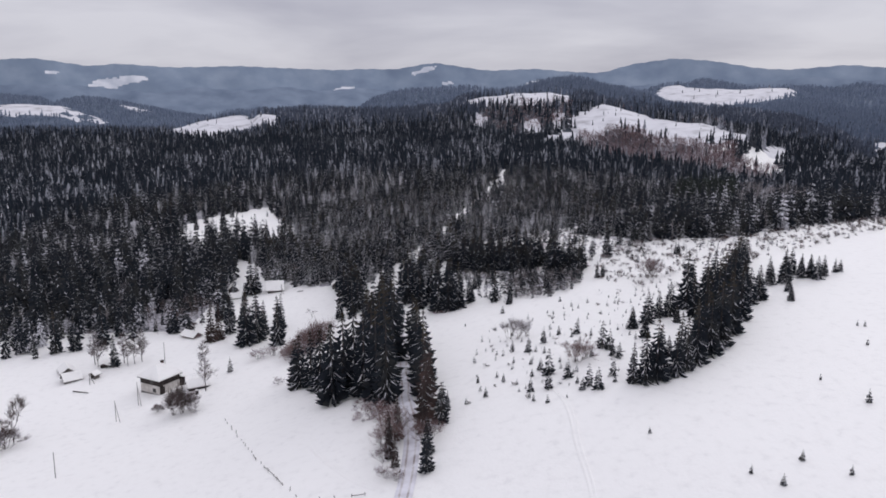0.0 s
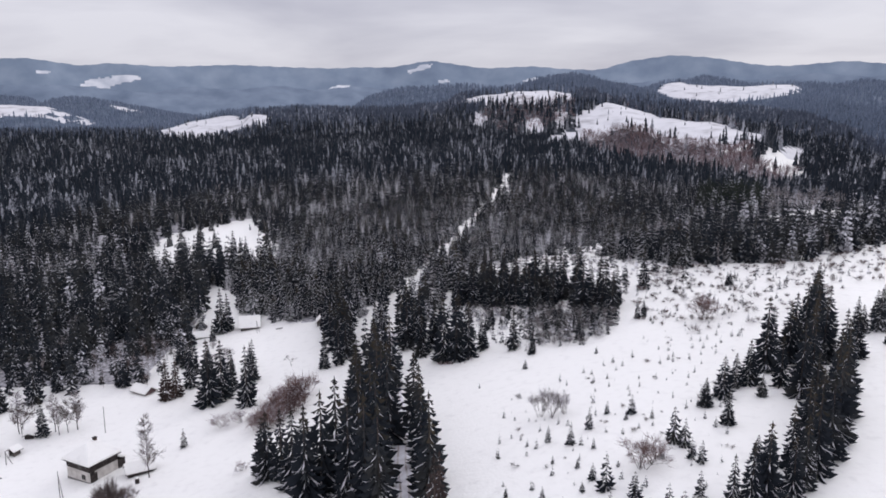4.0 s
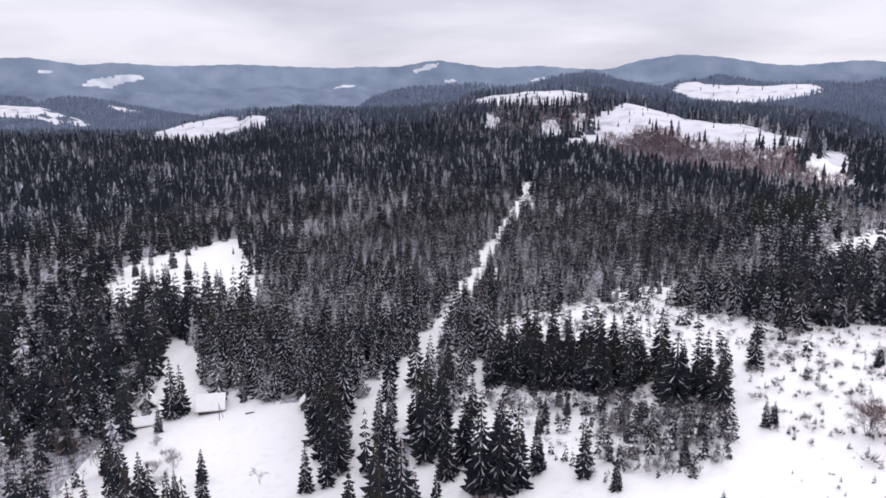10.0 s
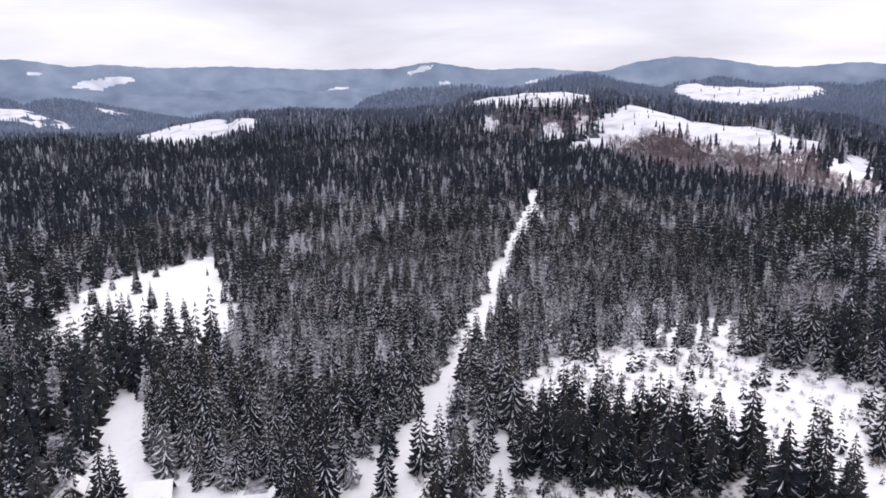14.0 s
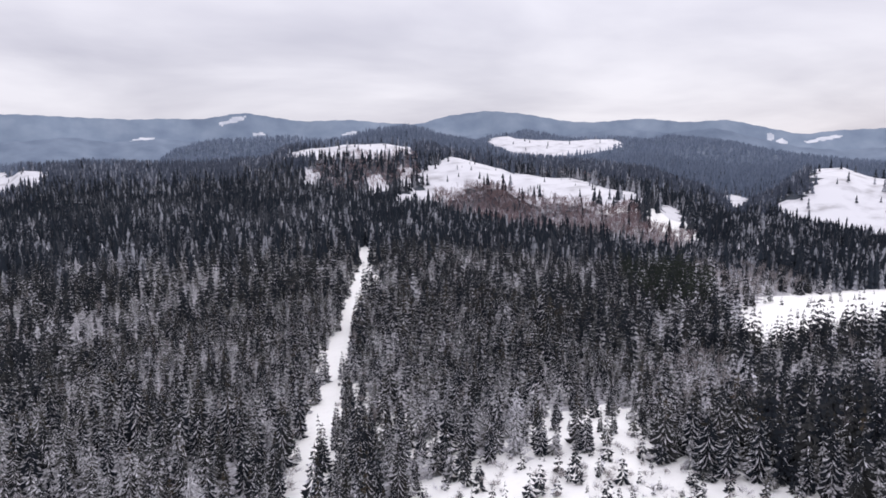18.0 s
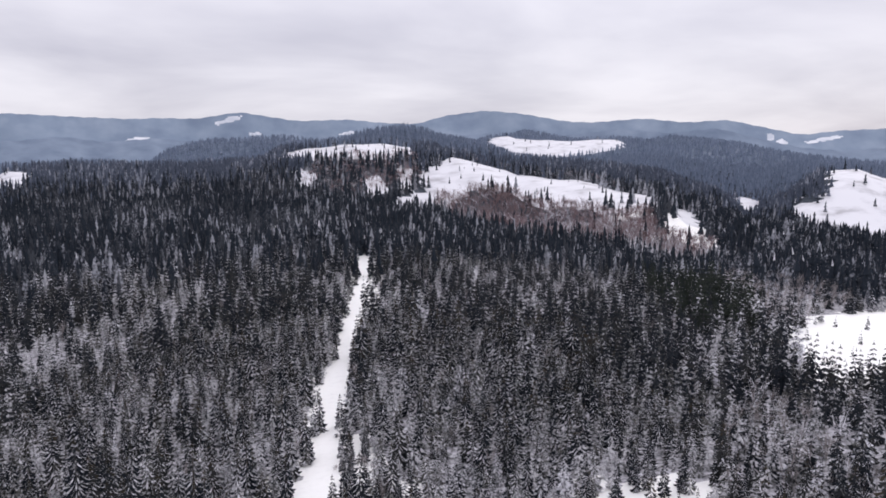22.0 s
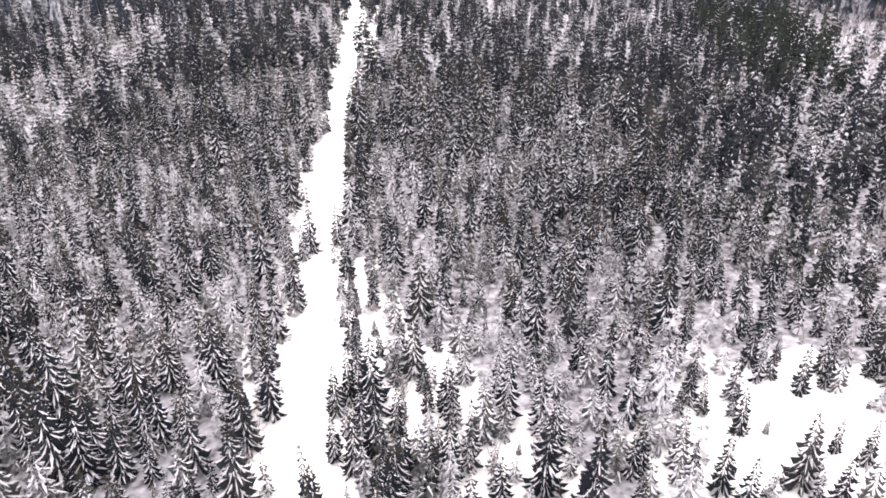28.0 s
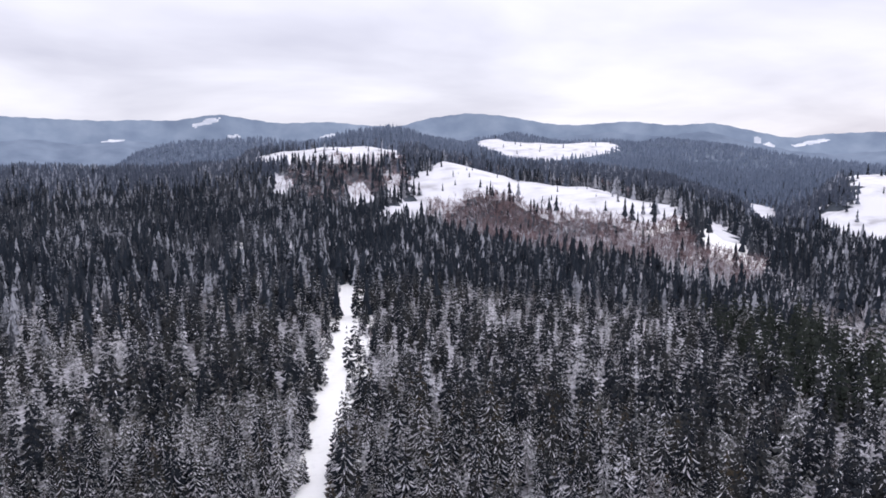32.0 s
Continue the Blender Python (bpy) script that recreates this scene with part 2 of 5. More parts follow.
# low hills behind it
RIDGES.append((300, 400, [(15.8, 2090, 55), (17.4, 2090, 73), (19.1, 2090, 89), (20.5, 2090, 83), (22.3, 2090, 67), (24.7, 2080, 64), (26.3, 2080, 73), (27.9, 2080, 64), (29.4, 2080, 77), (31.6, 2030, 68), (33.5, 1930, 58), (35.6, 1930, 39)]))
# the wooded ridge across the valley
RIDGES.append((420, 400, [(24.8, 1180, 32), (27.5, 1280, 45), (29.5, 1380, 53), (31.7, 1430, 58), (33.6, 1410, 52), (35.0, 1380, 44), (37.4, 1330, 37), (40.0, 1280, 29), (42.1, 1230, 27), (46.1, 1230, 17), (51.5, 1320, 17)]))
# the pasture hill
RIDGES.append((230, 200, [(34.5, 850, -7), (36.0, 900, 3), (37.0, 930, 16), (37.8, 960, 27), (38.7, 970, 30), (40.0, 970, 31), (40.9, 960, 23), (41.8, 950, 20), (44.3, 950, 18), (48.5, 940, 12)]))
# the rise of the west field
RIDGES.append((420, 200, [(-25.1, 1010, -1), (-22.6, 1040, 3), (-21.2, 1060, 8), (-19.6, 1080, 16), (-18.0, 1090, 19), (-16.8, 1100, 22), (-15.1, 1100, 23), (-13.9, 1080, 22), (-12.2, 1080, 27), (-10.3, 1040, 28), (-8.0, 960, 26)]))
# the dark hill over the west valley
RIDGES.append((330, 400, [(-37.2, 1910, 53), (-33.1, 1910, 50), (-31.2, 1910, 44), (-29.9, 1910, 40), (-29.1, 1860, 27), (-28.5, 1810, 35), (-27.3, 1810, 41), (-25.9, 1810, 38), (-24.5, 1810, 28), (-22.3, 1860, 14), (-19.7, 1860, -3), (-16.9, 1860, -21)]))
# the low farmland before it
RIDGES.append((220, 250, [(-36.2, 1410, 34), (-31.6, 1380, 35), (-29.3, 1360, 34), (-28.3, 1360, 25), (-26.6, 1360, 12), (-24.4, 1340, 0)]))
VALLEY = -45


def afar(x, y):
    """Distance and bearing from the middle of the meadow."""
    return np.hypot(x - MIDDLE[0], y - MIDDLE[1]), np.degrees(np.arctan2(x - MIDDLE[0], y - MIDDLE[1]))


def land(x, y):
    """The ground's height."""
    x, y = np.asarray(x, float), np.asarray(y, float)
    z = np.zeros(np.broadcast(x, y).shape)
    for hx, hy, radius, height in HILLS:
        z = z + height * np.exp(-((x - hx) ** 2 + (y - hy) ** 2) / (2 * radius**2))
    r, bearing = afar(x, y)
    fall = np.clip((r - np.interp(bearing, [a for a, _ in EDGE], [e for _, e in EDGE])) / 260, 0, 1)
    z = z + VALLEY * fall**2 * (3 - 2 * fall)
    rough = 1.2 * np.clip((r - 420) / 80, 0, 1)
    for front, back, crest in RIDGES:
        (b0, r0, _), (b1, r1, _) = crest[0], crest[-1]
        line = [(b0 - 4, r0, VALLEY)] + crest + [(b1 + 4, r1, VALLEY)]
        far, top = (np.interp(bearing, [p[0] for p in line], [p[k] for p in line]) for k in (1, 2))
        hill = VALLEY + (top - VALLEY) * np.exp(-(((r - far) / np.where(r < far, front, back)) ** 2)) + rough * np.sin(bearing * 1.7 + far / 50) * np.sin(r / 60 + bearing * 0.4)
        z = np.where(y > MIDDLE[1], np.maximum(z, hill), z)
    z = z + 0.5 * np.sin(x / 23 + 1.3 * np.sin(y / 31)) * np.sin(y / 27 + 0.7) + 0.22 * np.sin(x / 7.3 + y / 11) * np.sin(y / 8.7)
    return z


def inside(x, y, outline):
    """Which of the points lie in the outline."""
    x, y = np.asarray(x, float), np.asarray(y, float)
    hit = np.zeros(x.shape, bool)
    for (ax, ay), (bx, by) in zip(outline, outline[1:] + outline[:1]):
        if ay != by:
            hit ^= ((ay > y) != (by > y)) & (x < ax + (y - ay) * (bx - ax) / (by - ay))
    return hit


def near_line(x, y, line):
    """The distance from a line of points."""
    best = np.full(np.shape(x), 1e9)
    for (ax, ay), (bx, by) in zip(line, line[1:]):
        dx, dy = bx - ax, by - ay
        s = np.clip(((x - ax) * dx + (y - ay) * dy) / (dx * dx + dy * dy), 0, 1)
        best = np.minimum(best, np.hypot(x - ax - s * dx, y - ay - s * dy))
    return best


# open snow, as outlines on the plan traced to fit the camera's view; far front edges reach nearer so trees don't hide
# the fields
OPEN = {}
OPEN["meadow"] = [(-160, 160), (-118, 172), (-98, 171), (-102, 186), (-81, 186), (-69, 189), (-64, 208), (-60, 226), (-45, 220), (-35, 214), (-22, 181), (-9, 178),
               (12, 171), (27, 168), (36, 183), (45, 222), (60, 222), (85, 217), (121, 240), (160, 275), (330, 300), (330, -200), (-160, -200)]
OPEN["young_belt"] = [(-1, 217), (3, 214), (8, 209), (12, 207), (15, 203), (20, 202), (26, 198), (33, 194), (35, 190), (30, 181), (24, 178), (12, 178), (8, 183), (3, 185), (-3, 192), (-6, 205)]
OPEN["belt_verge"] = [(-8, 178), (12, 171), (27, 168), (36, 183), (46, 200), (46, 216), (33, 208), (20, 204), (5, 207), (-3, 218), (-9, 200)]
OPEN["field_track"] = [(-22, 182), (-34, 200), (-31, 204), (-19, 188), (-15, 196), (-11, 186)]
OPEN["hut_clearing"] = [(-68, 228), (-77, 263), (-67, 254), (-58, 230), (-52, 225), (-45, 221), (-39, 219), (-35, 215), (-32, 210), (-31, 192), (-28, 179), (-44, 187), (-62, 212)]
OPEN["lane_fork"] = [(-4.5, 206), (-1.5, 206), (-0.5, 216), (-2, 226), (-4, 226), (-4.5, 216)]
OPEN["track_gap"] = [(-25, 187), (-21, 188), (-20, 200), (-21, 224), (-23.5, 226), (-24, 205)]
OPEN["west_clearing"] = [(-116, 304), (-123, 360), (-102, 384), (-98, 394), (-80, 346), (-66, 318), (-62, 280), (-78, 288), (-92, 302), (-102, 296)]
OPEN["scrub"] = [(2, 225), (3, 246), (10, 257), (22, 262), (27, 259), (38, 257), (46, 262), (43, 248), (50, 232), (56, 222), (58, 212), (20, 195), (2, 205)]
OPEN["east_field"] = [(139, 370), (152, 376), (169, 387), (193, 391), (300, 414), (300, 330), (200, 322), (150, 320), (135, 322), (118, 318), (106, 312), (108, 325), (115, 335), (125, 352)]
OPEN["lane_side"] = [(4, 314), (9, 311), (7, 299), (9, 296), (4, 292), (2, 288), (2, 302)]
OPEN["lane_nook"] = [(9, 293), (14, 291.5), (12.5, 284), (9, 285)]
OPEN["glade"] = [(34, 279), (46, 278), (51, 276), (46, 271), (48, 269), (47, 265), (42, 260), (28, 265)]
OPEN["glade_small"] = [(10, 275), (16, 275), (14, 268)]
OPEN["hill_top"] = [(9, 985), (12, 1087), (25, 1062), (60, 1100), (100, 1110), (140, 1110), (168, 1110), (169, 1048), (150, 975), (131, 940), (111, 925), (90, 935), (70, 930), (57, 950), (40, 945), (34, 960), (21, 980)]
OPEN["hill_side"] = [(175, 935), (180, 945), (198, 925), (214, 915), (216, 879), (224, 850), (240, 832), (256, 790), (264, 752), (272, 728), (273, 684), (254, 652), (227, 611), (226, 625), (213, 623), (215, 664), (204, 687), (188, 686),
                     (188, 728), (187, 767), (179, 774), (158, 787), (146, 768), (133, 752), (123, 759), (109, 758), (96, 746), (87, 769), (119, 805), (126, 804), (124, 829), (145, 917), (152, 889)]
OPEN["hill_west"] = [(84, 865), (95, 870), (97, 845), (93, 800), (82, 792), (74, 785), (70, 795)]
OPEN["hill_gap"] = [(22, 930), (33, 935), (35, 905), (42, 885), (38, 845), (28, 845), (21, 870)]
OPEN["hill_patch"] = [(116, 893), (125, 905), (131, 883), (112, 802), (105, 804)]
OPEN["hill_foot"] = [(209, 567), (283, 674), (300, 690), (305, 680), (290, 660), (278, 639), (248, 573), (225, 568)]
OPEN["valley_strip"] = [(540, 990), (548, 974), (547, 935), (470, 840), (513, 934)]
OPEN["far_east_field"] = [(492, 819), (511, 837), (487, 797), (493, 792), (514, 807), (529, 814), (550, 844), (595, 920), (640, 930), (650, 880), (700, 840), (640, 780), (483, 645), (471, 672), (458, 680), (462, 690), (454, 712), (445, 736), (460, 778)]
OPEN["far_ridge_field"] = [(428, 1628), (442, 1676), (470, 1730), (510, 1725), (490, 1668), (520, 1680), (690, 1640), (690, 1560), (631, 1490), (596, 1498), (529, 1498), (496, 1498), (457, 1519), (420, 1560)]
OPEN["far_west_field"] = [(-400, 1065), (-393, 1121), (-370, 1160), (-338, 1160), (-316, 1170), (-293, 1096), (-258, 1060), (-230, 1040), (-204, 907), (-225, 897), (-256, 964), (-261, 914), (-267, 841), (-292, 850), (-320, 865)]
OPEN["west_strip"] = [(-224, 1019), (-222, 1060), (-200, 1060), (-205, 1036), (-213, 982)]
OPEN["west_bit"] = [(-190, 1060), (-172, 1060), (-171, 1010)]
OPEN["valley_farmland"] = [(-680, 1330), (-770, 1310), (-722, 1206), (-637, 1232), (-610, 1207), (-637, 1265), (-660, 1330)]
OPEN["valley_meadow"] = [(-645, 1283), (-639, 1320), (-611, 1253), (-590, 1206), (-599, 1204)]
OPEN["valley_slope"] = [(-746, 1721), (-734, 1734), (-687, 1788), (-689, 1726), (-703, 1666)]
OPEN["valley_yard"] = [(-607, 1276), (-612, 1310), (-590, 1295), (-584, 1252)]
# woods of another kind
SPARSE_WEST = [(-170, 350), (-150, 395), (-122, 385), (-121, 360), (-116, 327), (-112, 310), (-140, 320)]
PALE_WOOD = [(62, 288), (67, 293), (84, 309), (76, 276), (60, 254), (56, 264)]
PALE_WOOD_EAST = [(187, 490), (214, 447), (190, 400), (136, 371), (158, 418)]
PINE_STAND = [(150, 484), (178, 442), (137, 372), (110, 380)]
RUSSET_WOOD = [(129, 786), (146, 768), (158, 787), (179, 774), (187, 767), (188, 728), (188, 686), (204, 687), (215, 664), (213, 623), (226, 625), (227, 611), (209, 567), (225, 568), (248, 573), (239, 559), (201, 525), (193, 542), (187, 599), (160, 617), (146, 642), (128, 691), (121, 752)]
# spruces before the russet wood, shortened to fit the camera's view so that it shows
RUSSET_FOOT = [(250, 575), (201, 525), (187, 560), (146, 620), (118, 700), (105, 690), (130, 600), (165, 530), (188, 475), (240, 520)]
HILL_BRUSH = [(27, 864), (50, 960), (111, 955), (150, 960), (127, 836), (95, 809), (69, 792), (47, 809)]
SINGLE_TREES = [(-24, 282), (-5, 284), (5, 330), (-8, 340), (-26, 310)]
LANE = [(-15, 190), (-16, 223), (-10, 253), (-5, 280), (-1, 300), (3, 335), (6, 355), (12, 385), (22, 440), (30, 480), (39, 549)]
SLIT = [(-5, 590), (-3, 665)]


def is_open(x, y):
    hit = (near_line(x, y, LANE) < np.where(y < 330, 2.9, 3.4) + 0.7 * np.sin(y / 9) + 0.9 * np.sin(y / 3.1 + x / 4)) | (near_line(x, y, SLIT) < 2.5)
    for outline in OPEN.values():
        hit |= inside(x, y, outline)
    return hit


def mesh_object(name, verts, faces, mats, mat_index=None, smooth=False, parent=None):
    """A mesh from arrays of corners and of equal-sided faces."""
    me = bpy.data.meshes.new(name)
    verts, faces = np.asarray(verts, np.float32), np.asarray(faces, np.int32)
    k = faces.shape[1]
    me.vertices.add(len(verts))
    me.vertices.foreach_set("co", verts.ravel())
    me.loops.add(faces.size)
    me.loops.foreach_set("vertex_index", faces.ravel())
    me.polygons.add(len(faces))
    me.polygons.foreach_set("loop_start", np.arange(0, faces.size, k, dtype=np.int32))
    for m in mats:
        me.materials.append(m)
    if mat_index is not None:
        me.polygons.foreach_set("material_index", np.asarray(mat_index, np.int32))
    me.polygons.foreach_set("use_smooth", np.full(len(faces), smooth))
    me.update(calc_edges=True)
    ob = new(name, me)
    ob.parent = parent
    return ob


def steps(lo, hi, near_lo, near_hi, fine, grow, cap):
    """Grid lines that stand close near the middle and spread outwards."""
    mid = list(np.arange(near_lo, near_hi + 0.1, fine))
    up, s = [mid[-1]], fine
    while up[-1] < hi:
        s = min(s * grow, cap)
        up.append(up[-1] + s)
    down, s = [mid[0]], fine
    while down[-1] > lo:
        s = min(s * grow, cap)
        down.append(down[-1] - s)
    return np.array(down[:0:-1] + mid + up[1:])


def grid_faces(nx, ny):
    i, j = np.meshgrid(np.arange(nx - 1), np.arange(ny - 1))
    a = (j * nx + i).ravel()
    return np.stack([a, a + 1, a + nx + 1, a + nx], 1)


def build_ground():
    xs = steps(-4600, 4600, -160, 160, 5.0, 1.03, 18)
    xs = xs[(np.abs(xs) < 1300) | (np.arange(len(xs)) % 5 == 0)]
    ys = steps(-2500, 4800, 60, 420, 5.0, 1.02, 15)
    ys = ys[((ys > -300) & (ys < 2200)) | (np.arange(len(ys)) % 6 == 0)]
    X, Y = np.meshgrid(xs, ys)
    Z = land(X, Y)
    faces = grid_faces(len(xs), len(ys))
    cx, cy = X.ravel()[faces].mean(1), Y.ravel()[faces].mean(1)
    r, _ = afar(cx, cy)
    wooded = (r > 560) & ~is_open(cx, cy) & (cy > 130)
    # wooded ground beyond 1150 m takes the haze-tinted colour
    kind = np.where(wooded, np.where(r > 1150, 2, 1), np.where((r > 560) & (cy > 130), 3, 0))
    # the snow is darker and mottled grey well inside the wood
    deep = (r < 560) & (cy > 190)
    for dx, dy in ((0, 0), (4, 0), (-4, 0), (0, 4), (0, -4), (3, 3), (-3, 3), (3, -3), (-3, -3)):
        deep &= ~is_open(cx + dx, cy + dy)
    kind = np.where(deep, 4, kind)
    ob = mesh_object("ground", np.stack([X, Y, Z], -1).reshape(-1, 3), faces, [SNOW, WOOD_SLOPE, FAR_HAZE_SLOPE, FIELD_SNOW, FOREST_FLOOR], kind, smooth=True)
    tagged(ob, "snow-covered hilly meadow ground between spruce woods", "ground", kind="structure")


build_ground()

# ---- the mountains on the horizon ----
MOUNTAINS = [(-60, 160), (-40, 180), (-30.3, 205), (-28.4, 213), (-25.1, 179), (-23.5, 194), (-20.1, 178), (-15.5, 189), (-8.3, 172), (-6.7, 180), (-4.2, 178), (-1.4, 213)]
MOUNTAINS += [(2.6, 171), (6.2, 181), (8.2, 167), (10.8, 158), (12.9, 204), (15.7, 231), (18.4, 215), (21.5, 176), (23.3, 169), (26.8, 190), (29.6, 167), (32.3, 180), (36.9, 105), (38.8, 125), (41.6, 134), (60, 150), (80, 120)]
# haze of the distance is put into the blue base colours here
HAZE = material("hazed_mountain_forest", [(0.165, 0.21, 0.285), (0.225, 0.28, 0.355), (0.29, 0.345, 0.42)], 0.008, rough=1.0, bump=0.6, bump_scale=0.02, detail=9, spread=(0.25, 0.75))
HAZY_SNOW = material("hazed_mountain_snow", [(0.54, 0.57, 0.62), (0.76, 0.77, 0.80)], 0.012, rough=0.8, detail=8, spread=(0.4, 0.6))
# snowfields on it: bearing, share of the height, and their half widths
PATCHES = [(-22.9, .684, 1.4, 0.078), (-24.4, .647, .6, 0.073), (-25.0, .55, .28, 0.112), (-23.8, .578, .6, 0.062), (-24.0, .372, .9, 0.034), (-23.2, .43, .5, 0.039), (-7.9, .553, .8, 0.050), (-8.4, .51, .4, 0.056)]
PATCHES += [(-1.9, .885, .7, 0.050), (-2.8, .85, .3, 0.034), (-27.4, .776, .4, 0.034), (35.0, .778, .25, 0.112), (35.7, .66, .3, 0.112), (38.2, .81, 1.0, 0.056), (6.0, .69, .6, 0.034), (-0.4, .61, .4, 0.034)]
# lower spurs before the range
SPURS = [(-60, 60), (-34, 78), (-29.8, 81), (-26, 81), (-23.3, 66), (-20.9, 50), (-18.7, 77), (-15.4, 61), (-12.3, 80), (-9.9, 60), (-6.7, 76), (-4.7, 63), (-1.9, 79), (1.7, 58), (6, 60), (10.7, 69), (16.2, 101), (21, 91), (24.8, 115), (28.2, 99), (31.1, 118), (33.9, 79), (36.3, 49), (39, 38), (41, 50), (60, 60), (80, 40)]
# the spurs carry painted haze too, a little less of it
SPUR_WOOD = material("hazed_spur_forest", [(0.125, 0.162, 0.225), (0.175, 0.22, 0.288), (0.23, 0.28, 0.35)], 0.012, rough=1.0, bump=0.6, bump_scale=0.02, detail=9, spread=(0.25, 0.75))


def build_mountains():
    for crest, near, mats, patches, label in ((MOUNTAINS, 3880, [HAZE, HAZY_SNOW], PATCHES, "wooded mountain range with snowfields on the horizon, haze put into its blue colours"), (SPURS, 2820, [SPUR_WOOD, HAZY_SNOW], [], "wooded spurs before the mountain range, haze put into their blue colours")):
        az, up = np.arange(-60, 80, 0.14 if patches else 0.25), np.linspace(0, 1, 36 if patches else 16)
        A, V = np.meshgrid(az, up)
        at, high = [a for a, _ in crest], [h for _, h in crest]
        # rounded crests
        top = sum(np.interp(A + d, at, high) for d in (-0.5, -0.25, 0, 0.25, 0.5)) / 5
        top = top + 1.4 * np.sin(A * 5.3 + 1) + 0.6 * np.sin(A * 13.1)
        fold = np.sin(V * math.pi)
        R = near + 270 * V + 30 * np.sin(A * 0.6 + V * 2) * np.sin(A * 0.37)
        Z = -50 + (top + 50) * V + 3 * np.sin(A * 0.9 + V * 2) * fold + 2 * np.sin(A * 2.7 - V * 2) * fold
        X, Y = R * np.sin(np.radians(A)), R * np.cos(np.radians(A))
        faces = grid_faces(len(az), len(up))
        ca, cv = A.ravel()[faces].mean(1), V.ravel()[faces].mean(1)
        ragged = 0.35 * np.sin(ca * 9.1 + cv * 40) * np.sin(ca * 3.7)
        snowy = np.zeros(len(faces), int)
        for a, v, da, dv in patches:
            snowy |= ((ca - a) / da) ** 2 + ((cv - v - 0.03 * (ca - a)) / dv) ** 2 < 1 + ragged
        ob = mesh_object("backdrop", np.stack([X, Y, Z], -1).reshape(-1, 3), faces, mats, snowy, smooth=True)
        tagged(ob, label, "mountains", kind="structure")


build_mountains()
# ---- spruces ----
rng = np.random.default_rng(7)


def spruce_shape(tiers, boughs, snow_share, strips, seed, slim=1.0, top_free=0.25, fingers=(0.05, 0.05)):
    """A spruce one metre high: corners, triangles and which of them are snow. Whorls of drooping boughs, each with a ridge, on a tapered stem."""
    r = np.random.default_rng(seed)
    v, f, m = [], [], []

    def tri(a, b, c, k):
        i = len(v)
        v.extend((a, b, c))
        f.append((i, i + 1, i + 2))
        m.append(k)

    for t in range(tiers):
        s = (t + 0.5 + 0.35 * (r.random() - 0.5)) / tiers
        length = slim * (0.17 * (1 - s) ** 0.72 + 0.014)
        n = max(3, round(boughs * (1 - 0.55 * s)))
        turn = r.random() * 6.28
        for b in range(n):
            h = 0.06 + 0.93 * s + (r.random() - 0.5) * 0.8 / tiers * (1 - s)
            a = turn + 6.283 * (b + 0.5 * (r.random() - 0.5)) / n
            reach = length * (0.72 + 0.5 * r.random())
            drop = reach * (0.16 + 0.26 * r.random())
            hang = reach * (0.28 + 0.24 * r.random())
            wide = reach * ((0.11 + 0.06 * r.random()) if strips else (0.22 + 0.12 * r.random()))
            lie = snow_share * min(1.0, max(0.10, 1.7 * (1 - s) - top_free))
            d, q = np.array((math.cos(a), math.sin(a), 0)), np.array((-math.sin(a), math.cos(a), 0))
            root, tip = np.array((0, 0, h + 0.02)), d * reach + (0, 0, h - drop)
            left = d * reach * 0.62 + q * wide + (0, 0, h - drop * 0.6 - hang)
            right = d * reach * 0.62 - q * wide + (0, 0, h - drop * 0.6 - hang)
            needles = 2 if s > 0.7 + 0.25 * r.random() else 0
            if strips:
                # the bough hangs and lifts again at its tip
                mid = d * reach * 0.6 + (0, 0, h + 0.01 - drop * 1.05)
                for side, edge in ((1, left), (-1, right)):
                    tri(root, mid, edge, needles)
                    tri(mid, tip, edge, needles)
            else:
                tri(root, tip, left, needles)
                tri(root, right, tip, needles)
            if r.random() < lie:
                # a thin ridge of snow along the bough, and fingers of it on the side twigs
                w2, at = reach * (fingers[0] + fingers[1] * r.random()), 0.45 + 0.2 * r.random()
                crest = d * reach * at + (0, 0, h + 0.026 - (drop + 0.02) * at * 1.3)
                sway = q * reach * 0.12 * (r.random() - 0.5)
                inner, end = d * reach * 0.14 + (0, 0, h + 0.022), tip + sway + (0, 0, 0.006)
                if strips:
                    tri(inner, crest - q * w2, crest + q * w2, 1)
                    tri(crest - q * w2, end, crest + q * w2, 1)
                    for side in (-1, 1):
                        if r.random() < 0.6:
                            j = at - 0.16 + 0.3 * r.random()
                            foot = d * reach * j + (0, 0, h + 0.024 - (drop + 0.02) * j * 1.25)
                            tri(foot, foot + d * w2 * 1.3, foot + d * reach * 0.3 + side * q * reach * (0.14 + 0.1 * r.random()) - (0, 0, reach * 0.12), 1)
                else:
                    foot = d * reach * 0.3 + (0, 0, h + 0.026 - drop * 0.35)
                    tri(foot - q * w2, end, foot + q * w2, 1)
    # leader
    for k in range(3):
        a, b = k * 2.09, (k + 1) * 2.09
        tri((0.012 * math.cos(a), 0.012 * math.sin(a), 0.93), (0.012 * math.cos(b), 0.012 * math.sin(b), 0.93), (0, 0, 1.02), 2)
    return np.array(v, float), np.array(f, int), np.array(m, int)


